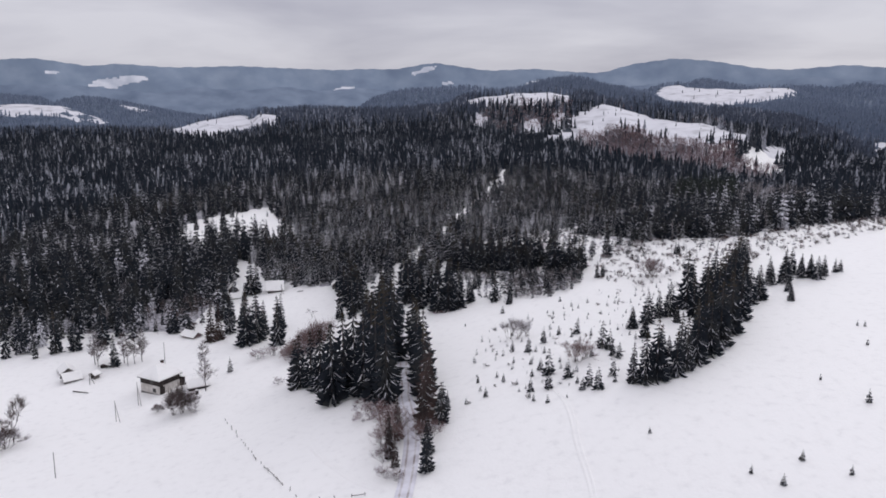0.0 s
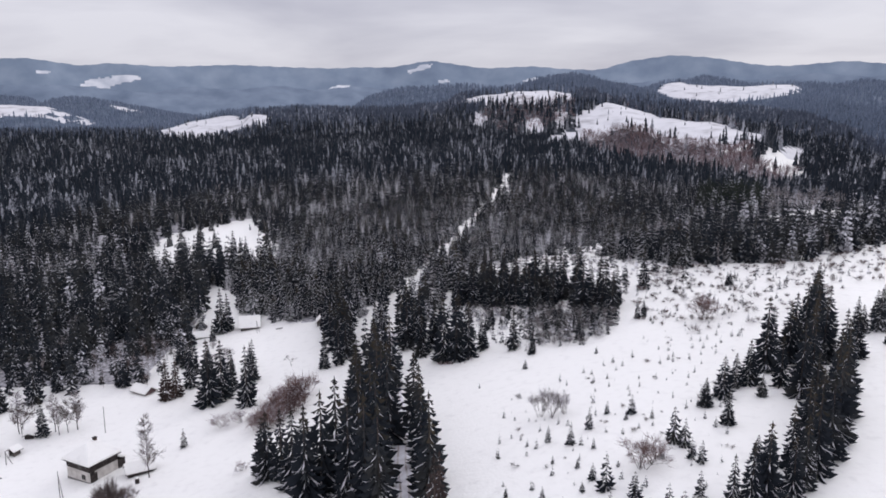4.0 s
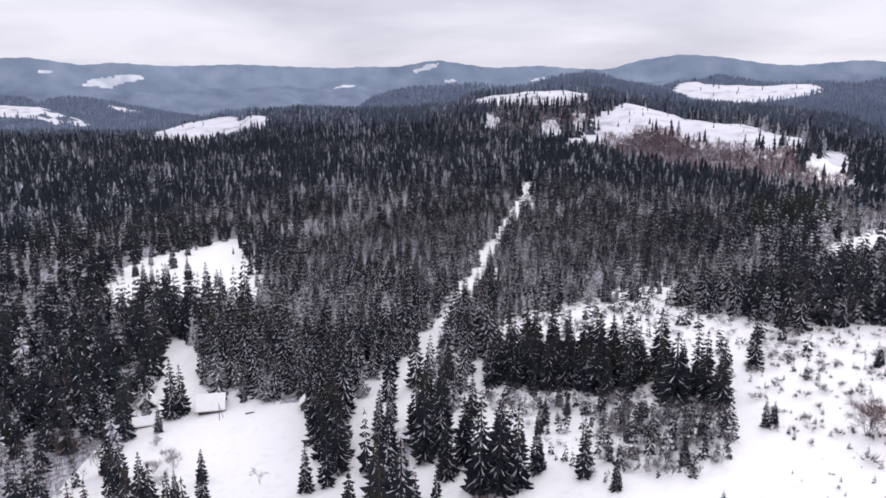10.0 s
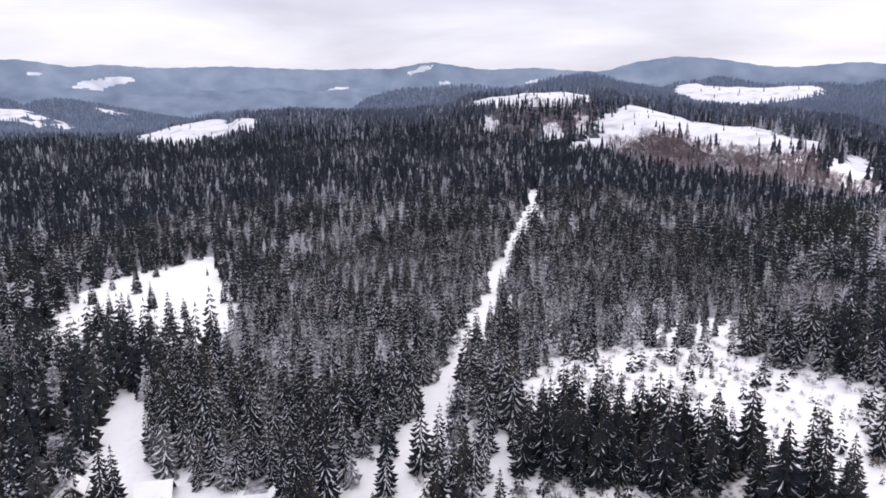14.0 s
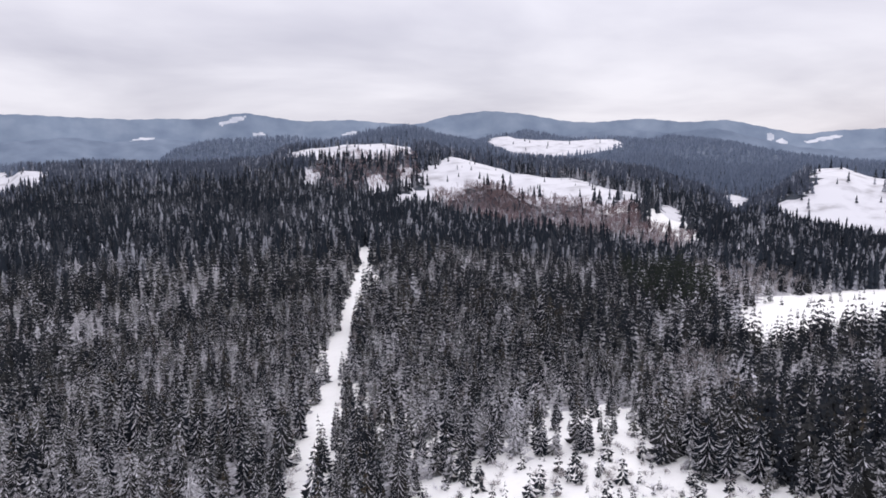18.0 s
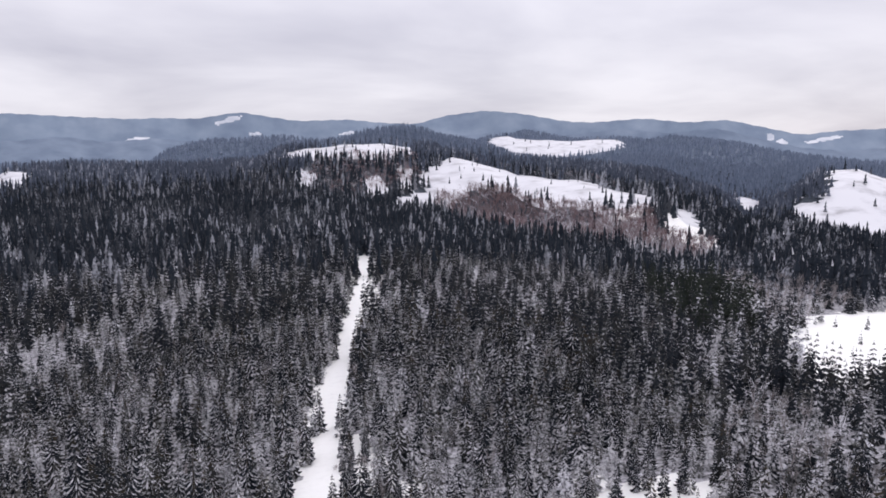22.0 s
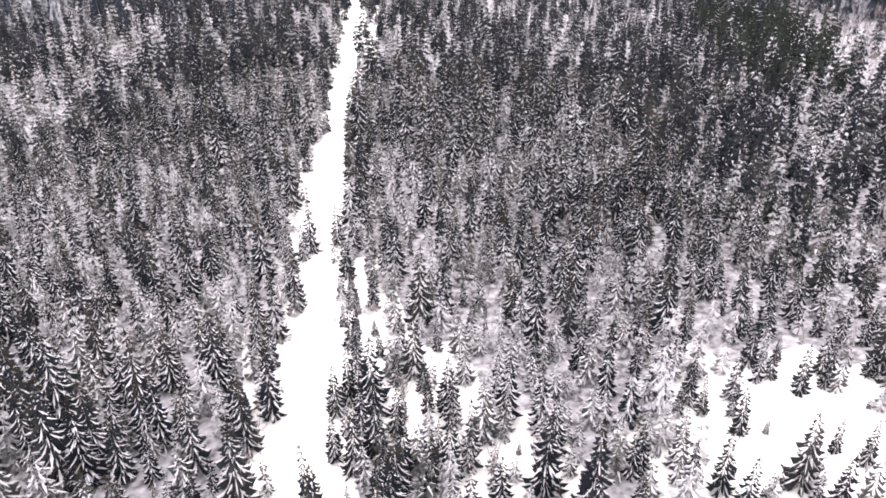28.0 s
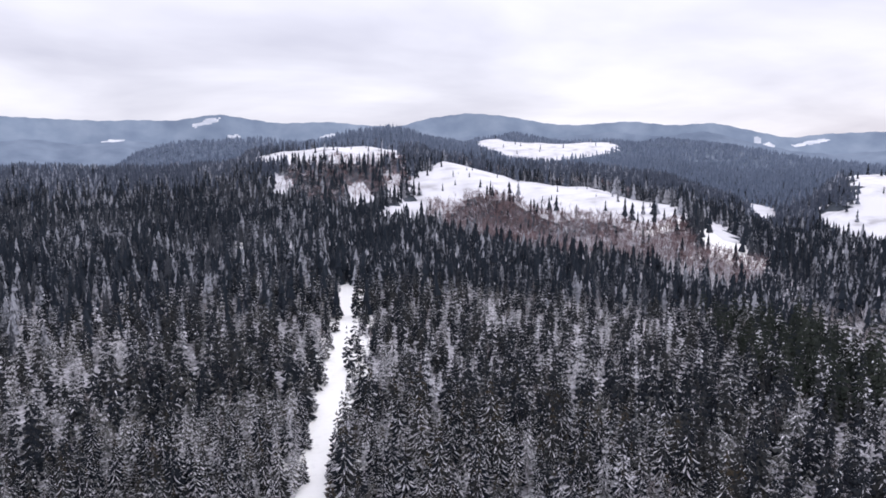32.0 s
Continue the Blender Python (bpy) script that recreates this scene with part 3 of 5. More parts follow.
def cone_shape(tiers, sides, seed, share=0.14):
    """A far spruce: stacked ragged skirts."""
    r = np.random.default_rng(seed)
    v, f = [], []
    for t in range(tiers):
        s = t / tiers
        i, top = len(v), min(1.0, 0.05 + s + 1.35 / tiers)
        v.append((0, 0, top))
        for k in range(sides):
            a, d = 6.283 * (k + 0.4 * r.random()) / sides + t, (0.19 * (1 - s) ** 0.9 + 0.01) * (0.75 + 0.5 * r.random())
            v.append((d * math.cos(a), d * math.sin(a), 0.04 + s + 0.06 * (r.random() - 0.5)))
        f += [(i, i + 1 + k, i + 1 + (k + 1) % sides) for k in range(sides)]
    snowy = np.array([r.random() < (share if k < sides else share * 0.35) for k in range(len(f))], int)
    return np.array(v, float), np.array(f, int), snowy


def plant(name, shapes, x, y, high, wide, mats, label, category, rnd):
    """Many plants joined into one mesh, standing on the ground."""
    pick, turn = rnd.integers(0, len(shapes), len(x)), rnd.random(len(x)) * 6.283
    z = land(x, y) - 0.15
    if not len(x):
        return None
    V, F, M, base = [], [], [], 0
    share, owns = np.clip(rnd.normal(0, 0.34, len(x)), -0.7, 0.8), []
    lean = rnd.normal(0, 0.02, (len(x), 2))
    for k, (v, f, m) in enumerate(shapes):
        i = np.nonzero(pick == k)[0]
        if not len(i):
            continue
        c, s = np.cos(turn[i])[:, None], np.sin(turn[i])[:, None]
        hw = (high[i] * wide[i])[:, None]
        px = hw * (v[:, 0] * c - v[:, 1] * s) + x[i][:, None] + lean[i, :1] * high[i][:, None] * v[:, 2]
        py = hw * (v[:, 0] * s + v[:, 1] * c) + y[i][:, None] + lean[i, 1:] * high[i][:, None] * v[:, 2]
        pz = high[i][:, None] * v[:, 2] + z[i][:, None]
        V.append(np.stack([px, py, pz], -1).reshape(-1, 3))
        F.append((f[None] + (np.arange(len(i)) * len(v))[:, None, None] + base).reshape(-1, 3))
        M.append(np.tile(m, len(i)))
        owns.append(np.repeat(share[i], len(v)))
        base += len(i) * len(v)
    ob = mesh_object(name, np.concatenate(V), np.concatenate(F), mats, np.concatenate(M))
    ob.data.attributes.new("own", "FLOAT", "POINT").data.foreach_set("value", np.concatenate(owns).astype(np.float32))
    return tagged(ob, label, category, kind="stuff")


def scatter(x0, x1, y0, y1, gap):
    """A jittered grid of places."""
    gx, gy = np.meshgrid(np.arange(x0, x1, gap), np.arange(y0, y1, gap))
    x, y = gx.ravel() + rng.uniform(-.48, .48, gx.size) * gap, gy.ravel() + rng.uniform(-.48, .48, gx.size) * gap
    return x, y


def in_reach(x, y):
    """The part of the land that the flight overlooks."""
    return (x > -0.70 * y - 25) & (x < 1.05 * y - 40) & (y > 60)


OVERFLOWN = [(-8, 255), (6, 345)]
HI = [spruce_shape(13, 9, 1.0, True, 40 + k, 0.88 + 0.05 * k, 0.05, (0.034, 0.04)) for k in range(8)]
HI += [spruce_shape(13, 9, 0.6, True, 240 + k, 0.9 + 0.06 * k, 0.25, (0.03, 0.03)) for k in range(4)]
HI_PALE = [spruce_shape(8, 7, 1.1, True, 50 + k, 1.15 + 0.08 * k, -0.2, (0.06, 0.05)) for k in range(6)]
MID = [spruce_shape(9, 7, 0.27, False, 60 + k, 1.0, 0.0, (0.06, 0.055)) for k in range(7)]
MID_PALE = [spruce_shape(7, 6, 0.9, False, 70 + k, 1.15, -0.2, (0.08, 0.06)) for k in range(5)]
UNDER = [spruce_shape(5, 5, 0.7, False, 75 + k, 1.15, -0.2, (0.05, 0.05)) for k in range(6)]
LOW = [cone_shape(4, 5, 80 + k, 0.025) for k in range(6)]
LOWER = [cone_shape(3, 4, 85 + k, 0.02) for k in range(5)]
TINY = [cone_shape(2, 4, 90 + k, 0.02) for k in range(4)]


def stand(x, y):
    """How tall the wood stands here, from 0 to 1."""
    return 0.5 + 0.25 * np.sin(x / 37 + 2 * np.sin(y / 61)) + 0.25 * np.sin(y / 29 + 1.5 * np.sin(x / 47))


def build_forest():
    # the overflown wood stands closer and lower than the rest
    x, y = scatter(-420, 520, 60, 650, 3.35)
    keep = near_line(x, y, OVERFLOWN) >= 70
    xd, yd = scatter(-80, 90, 180, 420, 2.85)
    kd = near_line(xd, yd, OVERFLOWN) < 70
    x, y = np.concatenate([x[keep], xd[kd]]), np.concatenate([y[keep], yd[kd]])
    keep = in_reach(x, y) & ~is_open(x, y) & ~(inside(x, y, RUSSET_WOOD) & (rng.random(len(x)) < 0.93)) & ~(inside(x, y, SPARSE_WEST) & (rng.random(len(x)) < 0.66))
    keep &= ~(inside(x, y, [(-84, 192), (-66, 190), (-64, 203), (-72, 209), (-84, 206)]) & (rng.random(len(x)) < 0.75))
    # the trees stand apart where track and lane meet
    keep &= ~(inside(x, y, [(-24, 183), (-2, 183), (1, 232), (-8, 236), (-22, 230)]) & (rng.random(len(x)) < 0.4))
    keep &= ~(inside(x, y, PALE_WOOD) & (rng.random(len(x)) < 0.35)) & ~(inside(x, y, PALE_WOOD_EAST) & (rng.random(len(x)) < 0.85))
    keep &= rng.random(len(x)) < (650 + 30 * np.sin(x / 40) - y) / 130
    x, y = x[keep], y[keep]
    dark = inside(x, y, PINE_STAND) & (rng.random(len(x)) < 0.7)
    high = (9.6 + 4.6 * stand(x, y)) * rng.uniform(0.5, 1.22, len(x)) * np.where(dark, 1.2, 1) * np.where(y > 255, 0.76, 1)
    wide = rng.uniform(0.8, 1.15, len(x))
    high *= np.where((y < 262) & (x < 38), 0.8, 1)
    high *= np.where(inside(x, y, RUSSET_FOOT), 0.62, 1)
    # some tall trees stand out, and the growth behind the scrub is low
    high *= np.where(rng.random(len(x)) < 0.12, 1.25, 1) * np.where((x > 38) & (x < 115) & (y > 212) & (y < 305), 0.78, 1)
    # short frosted growth stands in drifts between the tall dark spruces
    drift = np.where(y < 255, 0.13, 0.42) - np.where((x > 45) & (y < 330), 0.17, 0) - np.where(x < -70, 0.14, 0) + 0.16 * np.sin(x / 11 + 1.7 * np.sin(y / 15)) + 0.12 * np.sin(y / 7.7 + x / 23)
    drift += np.where((x < -8) & (y > 255), np.where(y < 310, 0.14, -0.06), 0)
    drift += np.where((x < 5) & (y > 390), 0.16, 0)
    pale = (rng.random(len(x)) < drift * np.where(near_line(x, y, OVERFLOWN) > 195, 0.6, 1)) & ~dark
    high = np.where(pale, high * rng.uniform(0.55, 0.85, len(x)), high * 1.05)
    far = np.minimum(near_line(x, y, OVERFLOWN), np.hypot(x - 42, y - 210) + 38)
    own = inside(x, y, SINGLE_TREES) & (high > 8)
    near, mid, rest = (far < 62) & ~own, (far >= 62) & (far < 195) & ~dark, (far >= 195) & ~dark
    note, pale_note = "dense dark spruce forest with snow on the boughs", "short frosted spruces between the tall dark ones"
    for where, tall, short in ((near, HI, HI_PALE), (mid, MID, MID_PALE), (rest, LOW, LOW)):
        k = where & ~pale
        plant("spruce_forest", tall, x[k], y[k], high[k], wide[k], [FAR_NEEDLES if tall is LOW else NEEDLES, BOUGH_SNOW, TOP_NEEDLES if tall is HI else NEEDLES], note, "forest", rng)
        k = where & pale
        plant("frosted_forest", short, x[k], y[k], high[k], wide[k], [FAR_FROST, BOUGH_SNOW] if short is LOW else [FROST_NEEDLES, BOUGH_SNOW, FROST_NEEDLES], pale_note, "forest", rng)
    # young frosted growth closes the gaps
    xi, yi = scatter(-75, 95, 225, 440, 2.9)
    k = ~is_open(xi, yi) & (near_line(xi, yi, OVERFLOWN) < 80) & ((yi > 300) | (rng.random(len(xi)) < 0.45))
    xi, yi = xi[k], yi[k]
    xe, ye = scatter(34, 112, 220, 312, 5.2)
    k = ~is_open(xe, ye)
    xi, yi = np.concatenate([xi, xe[k]]), np.concatenate([yi, ye[k]])
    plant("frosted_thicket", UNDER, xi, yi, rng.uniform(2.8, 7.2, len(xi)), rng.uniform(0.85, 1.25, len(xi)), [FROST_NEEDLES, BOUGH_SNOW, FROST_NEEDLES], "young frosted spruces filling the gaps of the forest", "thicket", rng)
    plant("pine_stand", MID, x[dark], y[dark], high[dark], wide[dark] * 1.2, [DARK_NEEDLES, DARK_NEEDLES, DARK_NEEDLES], "stand of darker pines nearly free of snow", "forest", rng)
    x2, y2 = scatter(-760, 900, 460, 1330, 4.3)
    r2, _ = afar(x2, y2)
    # the field edges are ragged
    ax, ay = rng.normal(0, 2.5, len(x2)), rng.normal(0, 3, len(x2))
    keep = in_reach(x2, y2) & ~is_open(x2 + ax + 4 * np.sin(y2 / 13), y2 + ay + 4 * np.sin(x2 / 11)) & ~(inside(x2, y2, RUSSET_WOOD) & (rng.random(len(x2)) < 0.93)) & ~(inside(x2, y2, HILL_BRUSH) & (rng.random(len(x2)) < 0.7))
    keep &= (rng.random(len(x2)) > (600 + 30 * np.sin(x2 / 40) - y2) / 130) & (r2 < 1180)
    out = np.radians(afar(x2, y2)[1])
    keep &= (r2 < 700) | (land(x2 + 12 * np.sin(out), y2 + 12 * np.cos(out)) > land(x2, y2) - 1.2)
    x2, y2, r2 = x2[keep], y2[keep], r2[keep]
    pale = rng.random(len(x2)) < np.where(x2 < 20, 0.50, 0.36) + 0.2 * np.sin(x2 / 31 + 2 * np.sin(y2 / 43))
    # the farther the trees, the more haze their needle colour holds
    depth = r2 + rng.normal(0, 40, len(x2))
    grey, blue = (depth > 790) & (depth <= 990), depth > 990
    for k, mat, tall in ((~pale & (depth <= 790), FAR_NEEDLES, 12.0), (pale & (depth <= 790), FAR_FROST, 9.5), (grey, HAZY_NEEDLES, 11.0), (blue, FAR_HAZE_NEEDLES, 10.5)):
        plant("spruce_forest", LOWER, x2[k], y2[k], tall * rng.uniform(0.6, 1.2, k.sum()) * np.where(inside(x2[k], y2[k], RUSSET_FOOT), 0.62, 1), rng.uniform(0.75, 1.1, k.sum()), [mat, FAR_FROST], "distant snow-dusted spruce forest on the plateau, tinted for haze farther out", "forest", rng)
    k = inside(x2, y2, HILL_BRUSH) & ~pale
    plant("spruce_forest", LOWER, x2[k], y2[k], rng.uniform(11, 16, k.sum()), rng.uniform(0.7, 0.95, k.sum()), [FAR_NEEDLES, FAR_FROST], "tall dark spruces standing below the hilltop field", "forest", rng)
    x3, y3 = scatter(-1300, 2000, 800, 2250, 9.0)
    r3, b3 = afar(x3, y3)
    keep = in_reach(x3, y3) & ~is_open(x3, y3) & (r3 > 1180) & (r3 < 2120)
    # slopes that turn away from the meadow are never seen
    keep &= land(x3 + 12 * np.sin(np.radians(b3)), y3 + 12 * np.cos(np.radians(b3))) > land(x3, y3) - 1.2
    x3, y3, r3 = x3[keep], y3[keep], r3[keep]
    plant("spruce_forest", TINY, x3, y3, 10 * rng.uniform(0.6, 1.2, len(x3)), rng.uniform(0.9, 1.4, len(x3)), [FAR_HAZE_NEEDLES, FAR_HAZE_SNOW], "far woods on the ridges, tinted blue for haze", "forest", rng)
    return x[own], y[own], high[own]


SINGLE_X, SINGLE_Y, SINGLE_HIGH = build_forest()
# ---- helpers for things ----
def part(name, bm, mat, parent, label="", smooth=False):
    """One mesh object under a thing or a part."""
    me = bpy.data.meshes.new(name)
    if smooth:
        for f in bm.faces:
            f.smooth = True
    bm.to_mesh(me)
    bm.free()
    me.materials.append(mat)
    ob = new(name, me)
    ob.parent = parent
    return tagged(ob, label)


def box(lo, hi, bevel=0.0):
    bm = bmesh.new()
    bmesh.ops.create_cube(bm, size=1.0)
    for v in bm.verts:
        v.co = [(a + b) / 2 + c * (b - a) for a, b, c in zip(lo, hi, v.co)]
    if bevel:
        bmesh.ops.bevel(bm, geom=bm.edges[:], offset=bevel, segments=2, affect="EDGES")
    return bm


def beam(a, b, r0, r1, sides=6, wobble=0.0, seed=0):
    """A tapered round pole from a to b."""
    a, b = Vector(a), Vector(b)
    bm, rnd = bmesh.new(), random.Random(seed)
    turn = (b - a).to_track_quat("Z", "Y").to_matrix()
    rings = []
    for k in range(5):
        s = k / 4
        mid = a.lerp(b, s) + Vector((rnd.uniform(-1, 1), rnd.uniform(-1, 1), 0)) * wobble * (0 < k < 4)
        r = r0 + (r1 - r0) * s
        rings.append([bm.verts.new(mid + turn @ Vector((r * math.cos(6.2832 * j / sides), r * math.sin(6.2832 * j / sides), 0))) for j in range(sides)])
    for p, q in zip(rings, rings[1:]):
        for j in range(sides):
            bm.faces.new((p[j], p[(j + 1) % sides], q[(j + 1) % sides], q[j]))
    bm.faces.new(rings[-1])
    bm.faces.new(rings[0][::-1])
    return bm


def solid(verts, faces, bevel=0.0):
    bm = bmesh.new()
    vs = [bm.verts.new(v) for v in verts]
    for f in faces:
        bm.faces.new([vs[i] for i in f])
    bmesh.ops.recalc_face_normals(bm, faces=bm.faces[:])
    if bevel:
        bmesh.ops.bevel(bm, geom=bm.edges[:], offset=bevel, segments=2, affect="EDGES")
    return bm


def thing(name, label, category, x, y, turn=0.0, sink=0.0, group=""):
    ob = new(name)
    ob.empty_display_size = 0.3
    ob.matrix_world = pose(x, y, float(land(x, y)) - sink, 0, 0, turn)
    return tagged(ob, label, category, group)


# ---- the track through the meadow and the wood ----
MUD = material("frozen_mud", [(0.26, 0.225, 0.215), (0.46, 0.42, 0.41), (0.70, 0.68, 0.69)], 0.5, rough=0.9, bump=0.6, bump_scale=6, spread=(0.3, 0.62))
PACKED = material("packed_snow", [(0.58, 0.56, 0.59), (0.80, 0.79, 0.83)], 0.5, rough=0.7, bump=0.5, bump_scale=4)
TRACK = [(-9, 40), (-7.4, 66), (-6.2, 80), (-6.0, 88), (-5.7, 95), (-5.3, 100.5), (-6.4, 108.3), (-7.7, 118.9), (-9, 134.4), (-11, 158), (-14, 180), (-16, 205)]
TRAIL = [(14, 112), (16.3, 107), (16.6, 101), (16.6, 94), (16.5, 81), (15.6, 62)]
PATH = [(-21.5, 107), (-19.7, 103.7), (-17.6, 99.9), (-15, 95.9), (-12.9, 92.9), (-9, 90)]


def lay_track(name, line, across, lift, mats, muddy, label, category):
    """A strip along a line on the ground, with its ruts and rims."""
    pts = []
    for (ax, ay), (bx, by) in zip(line, line[1:]):
        n = max(2, int(math.hypot(bx - ax, by - ay) / 0.8))
        pts += [(ax + (bx - ax) * k / n, ay + (by - ay) * k / n) for k in range(n)]
    p = np.array(pts)
    for _ in range(12):
        p[1:-1] = (p[:-2] + 2 * p[1:-1] + p[2:]) / 4
    d = np.gradient(p, axis=0)
    d /= np.hypot(d[:, 0], d[:, 1])[:, None]
    across, lift, m = np.array(across), np.array(lift), len(across)
    V = np.zeros((len(p), m, 3))
    V[:, :, :2] = p[:, None] + np.stack([d[:, 1], -d[:, 0]], -1)[:, None] * (across + 0.12 * np.sin(np.arange(len(p)) / 3.1)[:, None])[..., None]
    V[:, :, 2] = land(V[:, :, 0], V[:, :, 1]) + lift
    faces = grid_faces(m, len(p))
    ob = mesh_object(name, V.reshape(-1, 3), faces[:, ::-1], mats, np.isin(np.arange(len(faces)) % (m - 1), muddy).astype(int), smooth=True)
    tagged(ob, label, category, kind="structure")


lay_track("road", TRACK, [-1.2, -0.7, -0.42, 0.42, 0.7, 1.2], [0.06, 0.16, 0.1, 0.1, 0.16, 0.06], [PACKED, MUD], (1, 3), "snowy cart track with two bare muddy ruts", "road")
for line, label in ((TRAIL, "faint sledge trail in the meadow snow"), (PATH, "faint trodden path across the meadow")):
    lay_track("trail", line, [-0.5, -0.3, -0.12, 0.12, 0.3, 0.5], [-0.03, 0.13, 0.03, 0.03, 0.13, -0.03], [SNOW, SNOW], (2,), label, "trail")

# ---- single spruces ----
def shape_mesh(name, shape, mats):
    v, f, m = shape
    ob = mesh_object(name, v, f, mats, m)
    me = ob.data
    bpy.data.objects.remove(ob)
    return me


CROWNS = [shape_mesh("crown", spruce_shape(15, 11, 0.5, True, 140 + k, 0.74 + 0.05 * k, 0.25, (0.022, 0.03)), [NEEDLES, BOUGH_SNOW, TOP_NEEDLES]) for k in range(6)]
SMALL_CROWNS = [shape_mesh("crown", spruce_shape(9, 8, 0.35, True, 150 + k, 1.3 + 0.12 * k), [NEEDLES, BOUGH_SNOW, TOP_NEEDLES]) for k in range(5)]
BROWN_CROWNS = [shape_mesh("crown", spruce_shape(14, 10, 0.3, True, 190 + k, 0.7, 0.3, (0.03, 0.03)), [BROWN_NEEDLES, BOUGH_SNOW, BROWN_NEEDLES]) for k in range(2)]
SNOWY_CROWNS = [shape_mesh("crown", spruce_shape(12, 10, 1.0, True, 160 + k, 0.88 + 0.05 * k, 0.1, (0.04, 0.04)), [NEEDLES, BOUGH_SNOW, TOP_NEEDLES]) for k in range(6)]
STEM = None


def spruce(x, y, high, label, group, small=False, wide=1.0, crowns=CROWNS):
    """One spruce: an empty at its foot with a stem and a crown."""
    global STEM
    if STEM is None:
        bm = beam((0, 0, -0.02), (0, 0, 0.9), 0.016, 0.003)
        STEM = bpy.data.meshes.new("trunk")
        bm.to_mesh(STEM)
        bm.free()
        STEM.materials.append(BARK)
    rnd = random.Random(int(x * 71 + y * 37))
    root = thing("spruce_sapling" if small else "spruce_tree", label, "sapling" if small else "tree", x, y, rnd.uniform(0, 360), 0.1, group)
    root.scale = (high * wide, high * wide, high)
    for name, me in (("trunk", STEM), ("crown", rnd.choice(SMALL_CROWNS if small else crowns))):
        ob = new(name, me)
        ob.parent = root
    return root


# x, y, height
ROW = [(27, 107, 6.5), (28.7, 106.6, 8), (30.5, 107.2, 9.6), (33.8, 108.5, 7), (35.7, 110, 8.6), (38.1, 112.6, 10), (41.2, 116, 10.4), (44.3, 120.5, 11.5), (48.8, 127.9, 11),
       (53.9, 137.1, 10.5), (43.4, 124.4, 10.4), (46.9, 135.6, 10.8), (53.7, 147.3, 11), (60.7, 160.3, 11), (65, 170, 10), (69, 178, 9), (72.5, 184.7, 8)]
ROW += [(47.4, 148.8, 12.2), (46.2, 140.4, 8), (52.5, 152.3, 10), (49.3, 151.4, 10), (58, 152, 10.6), (57, 144, 10.8), (50.5, 133, 10.5), (40, 119, 9), (36, 114, 8), (51, 141, 9.5), (62, 167, 9.5), (56, 158, 10), (32, 110.5, 7.5), (46, 125, 10), (49.5, 131, 11), (52, 144, 10.5), (55.5, 150.5, 11), (59, 157, 10.5), (64, 163, 9.5), (67, 174, 9), (42.5, 121, 9.5), (39, 116, 8.5)]
ROAD_ROW = [(-29.6, 139.7, 11), (-27.1, 138.4, 11.5), (-20.7, 124, 14.6), (-19.2, 127.8, 15.5), (-24.6, 134.8, 12), (-22, 130.5, 13.5), (-31, 142.5, 9.5), (-17.8, 131.5, 16),
            (-15.2, 124.5, 15), (-12.7, 120.8, 16), (-10.6, 116.8, 15.4), (-14.3, 129, 16), (-11.9, 127.4, 16.5), (-13.4, 135, 16), (-11.6, 142, 16.5), (-15.5, 141, 15.5)]
ROAD_ROW += [(-29, 189, 8), (-26, 190, 10), (-25, 194, 11), (-28, 198, 11), (-30, 204, 10.5), (-29, 209, 10.5), (-26, 201, 11), (-31.5, 213, 8), (-27, 206, 10), (-13, 198, 11), (-8, 187, 9), (-5.5, 190, 10), (-10, 196, 10), (-18, 187, 10), (-17, 193, 10)]
ROAD_ROW += [(-13, 148, 15.5), (-17, 149, 15), (-14.5, 156, 15.5), (-18.5, 158, 14), (-15.5, 165, 15), (-19.5, 168, 13), (-16.8, 174, 14), (-13.5, 171, 14.5), (-4.6, 117, 12.5), (-4.9, 124, 13), (-6.2, 132, 12), (-6.8, 140, 12.5), (-8, 150, 12)]
WEST_GROUP = [(-50, 176.3, 13.6), (-48.2, 179.2, 12.5), (-47.3, 182.8, 9.3), (-41.9, 174.5, 12.4), (-43.9, 187.2, 9.5), (-78.4, 166.6, 8), (-60.1, 219.2, 11.7),
              (-58.6, 219.8, 10.2), (-60.5, 213.2, 5.4), (-46.6, 195.1, 5.8), (-93.2, 177.9, 9), (-97, 176, 11), (-88, 182, 11), (-59, 194, 9), (-62, 197.5, 8), (-54.5, 190.5, 8.5), (-49.5, 191, 5), (-64, 200, 9), (-57, 186, 11)]
EDGE_GROUP = [(-3.4, 181.5, 13.4), (-0.9, 180.6, 13.3), (1.6, 180.8, 12.1), (-0.4, 184, 13), (-8.2, 186.7, 8.5), (-11.5, 192.9, 14.6), (-5.5, 190.2, 10.8), (4.4, 184, 7.8), (10.5, 180.5, 8.8),
              (42.8, 206.4, 10.1), (17.8, 191, 4.4), (6, 195, 4.2), (7.2, 197.5, 4.8), (11, 200, 4), (20, 189.5, 5), (23, 183, 4), (23.2, 178.6, 4.5), (27, 184, 5), (16, 198, 5), (10, 203, 4.5), (5, 185, 5.5), (-4, 204, 8), (13.8, 175.7, 4.5), (36.4, 185.6, 4.6), (37.9, 186.3, 3.6), (-9, 199, 12), (-11.5, 205, 12), (-8, 211, 11)]
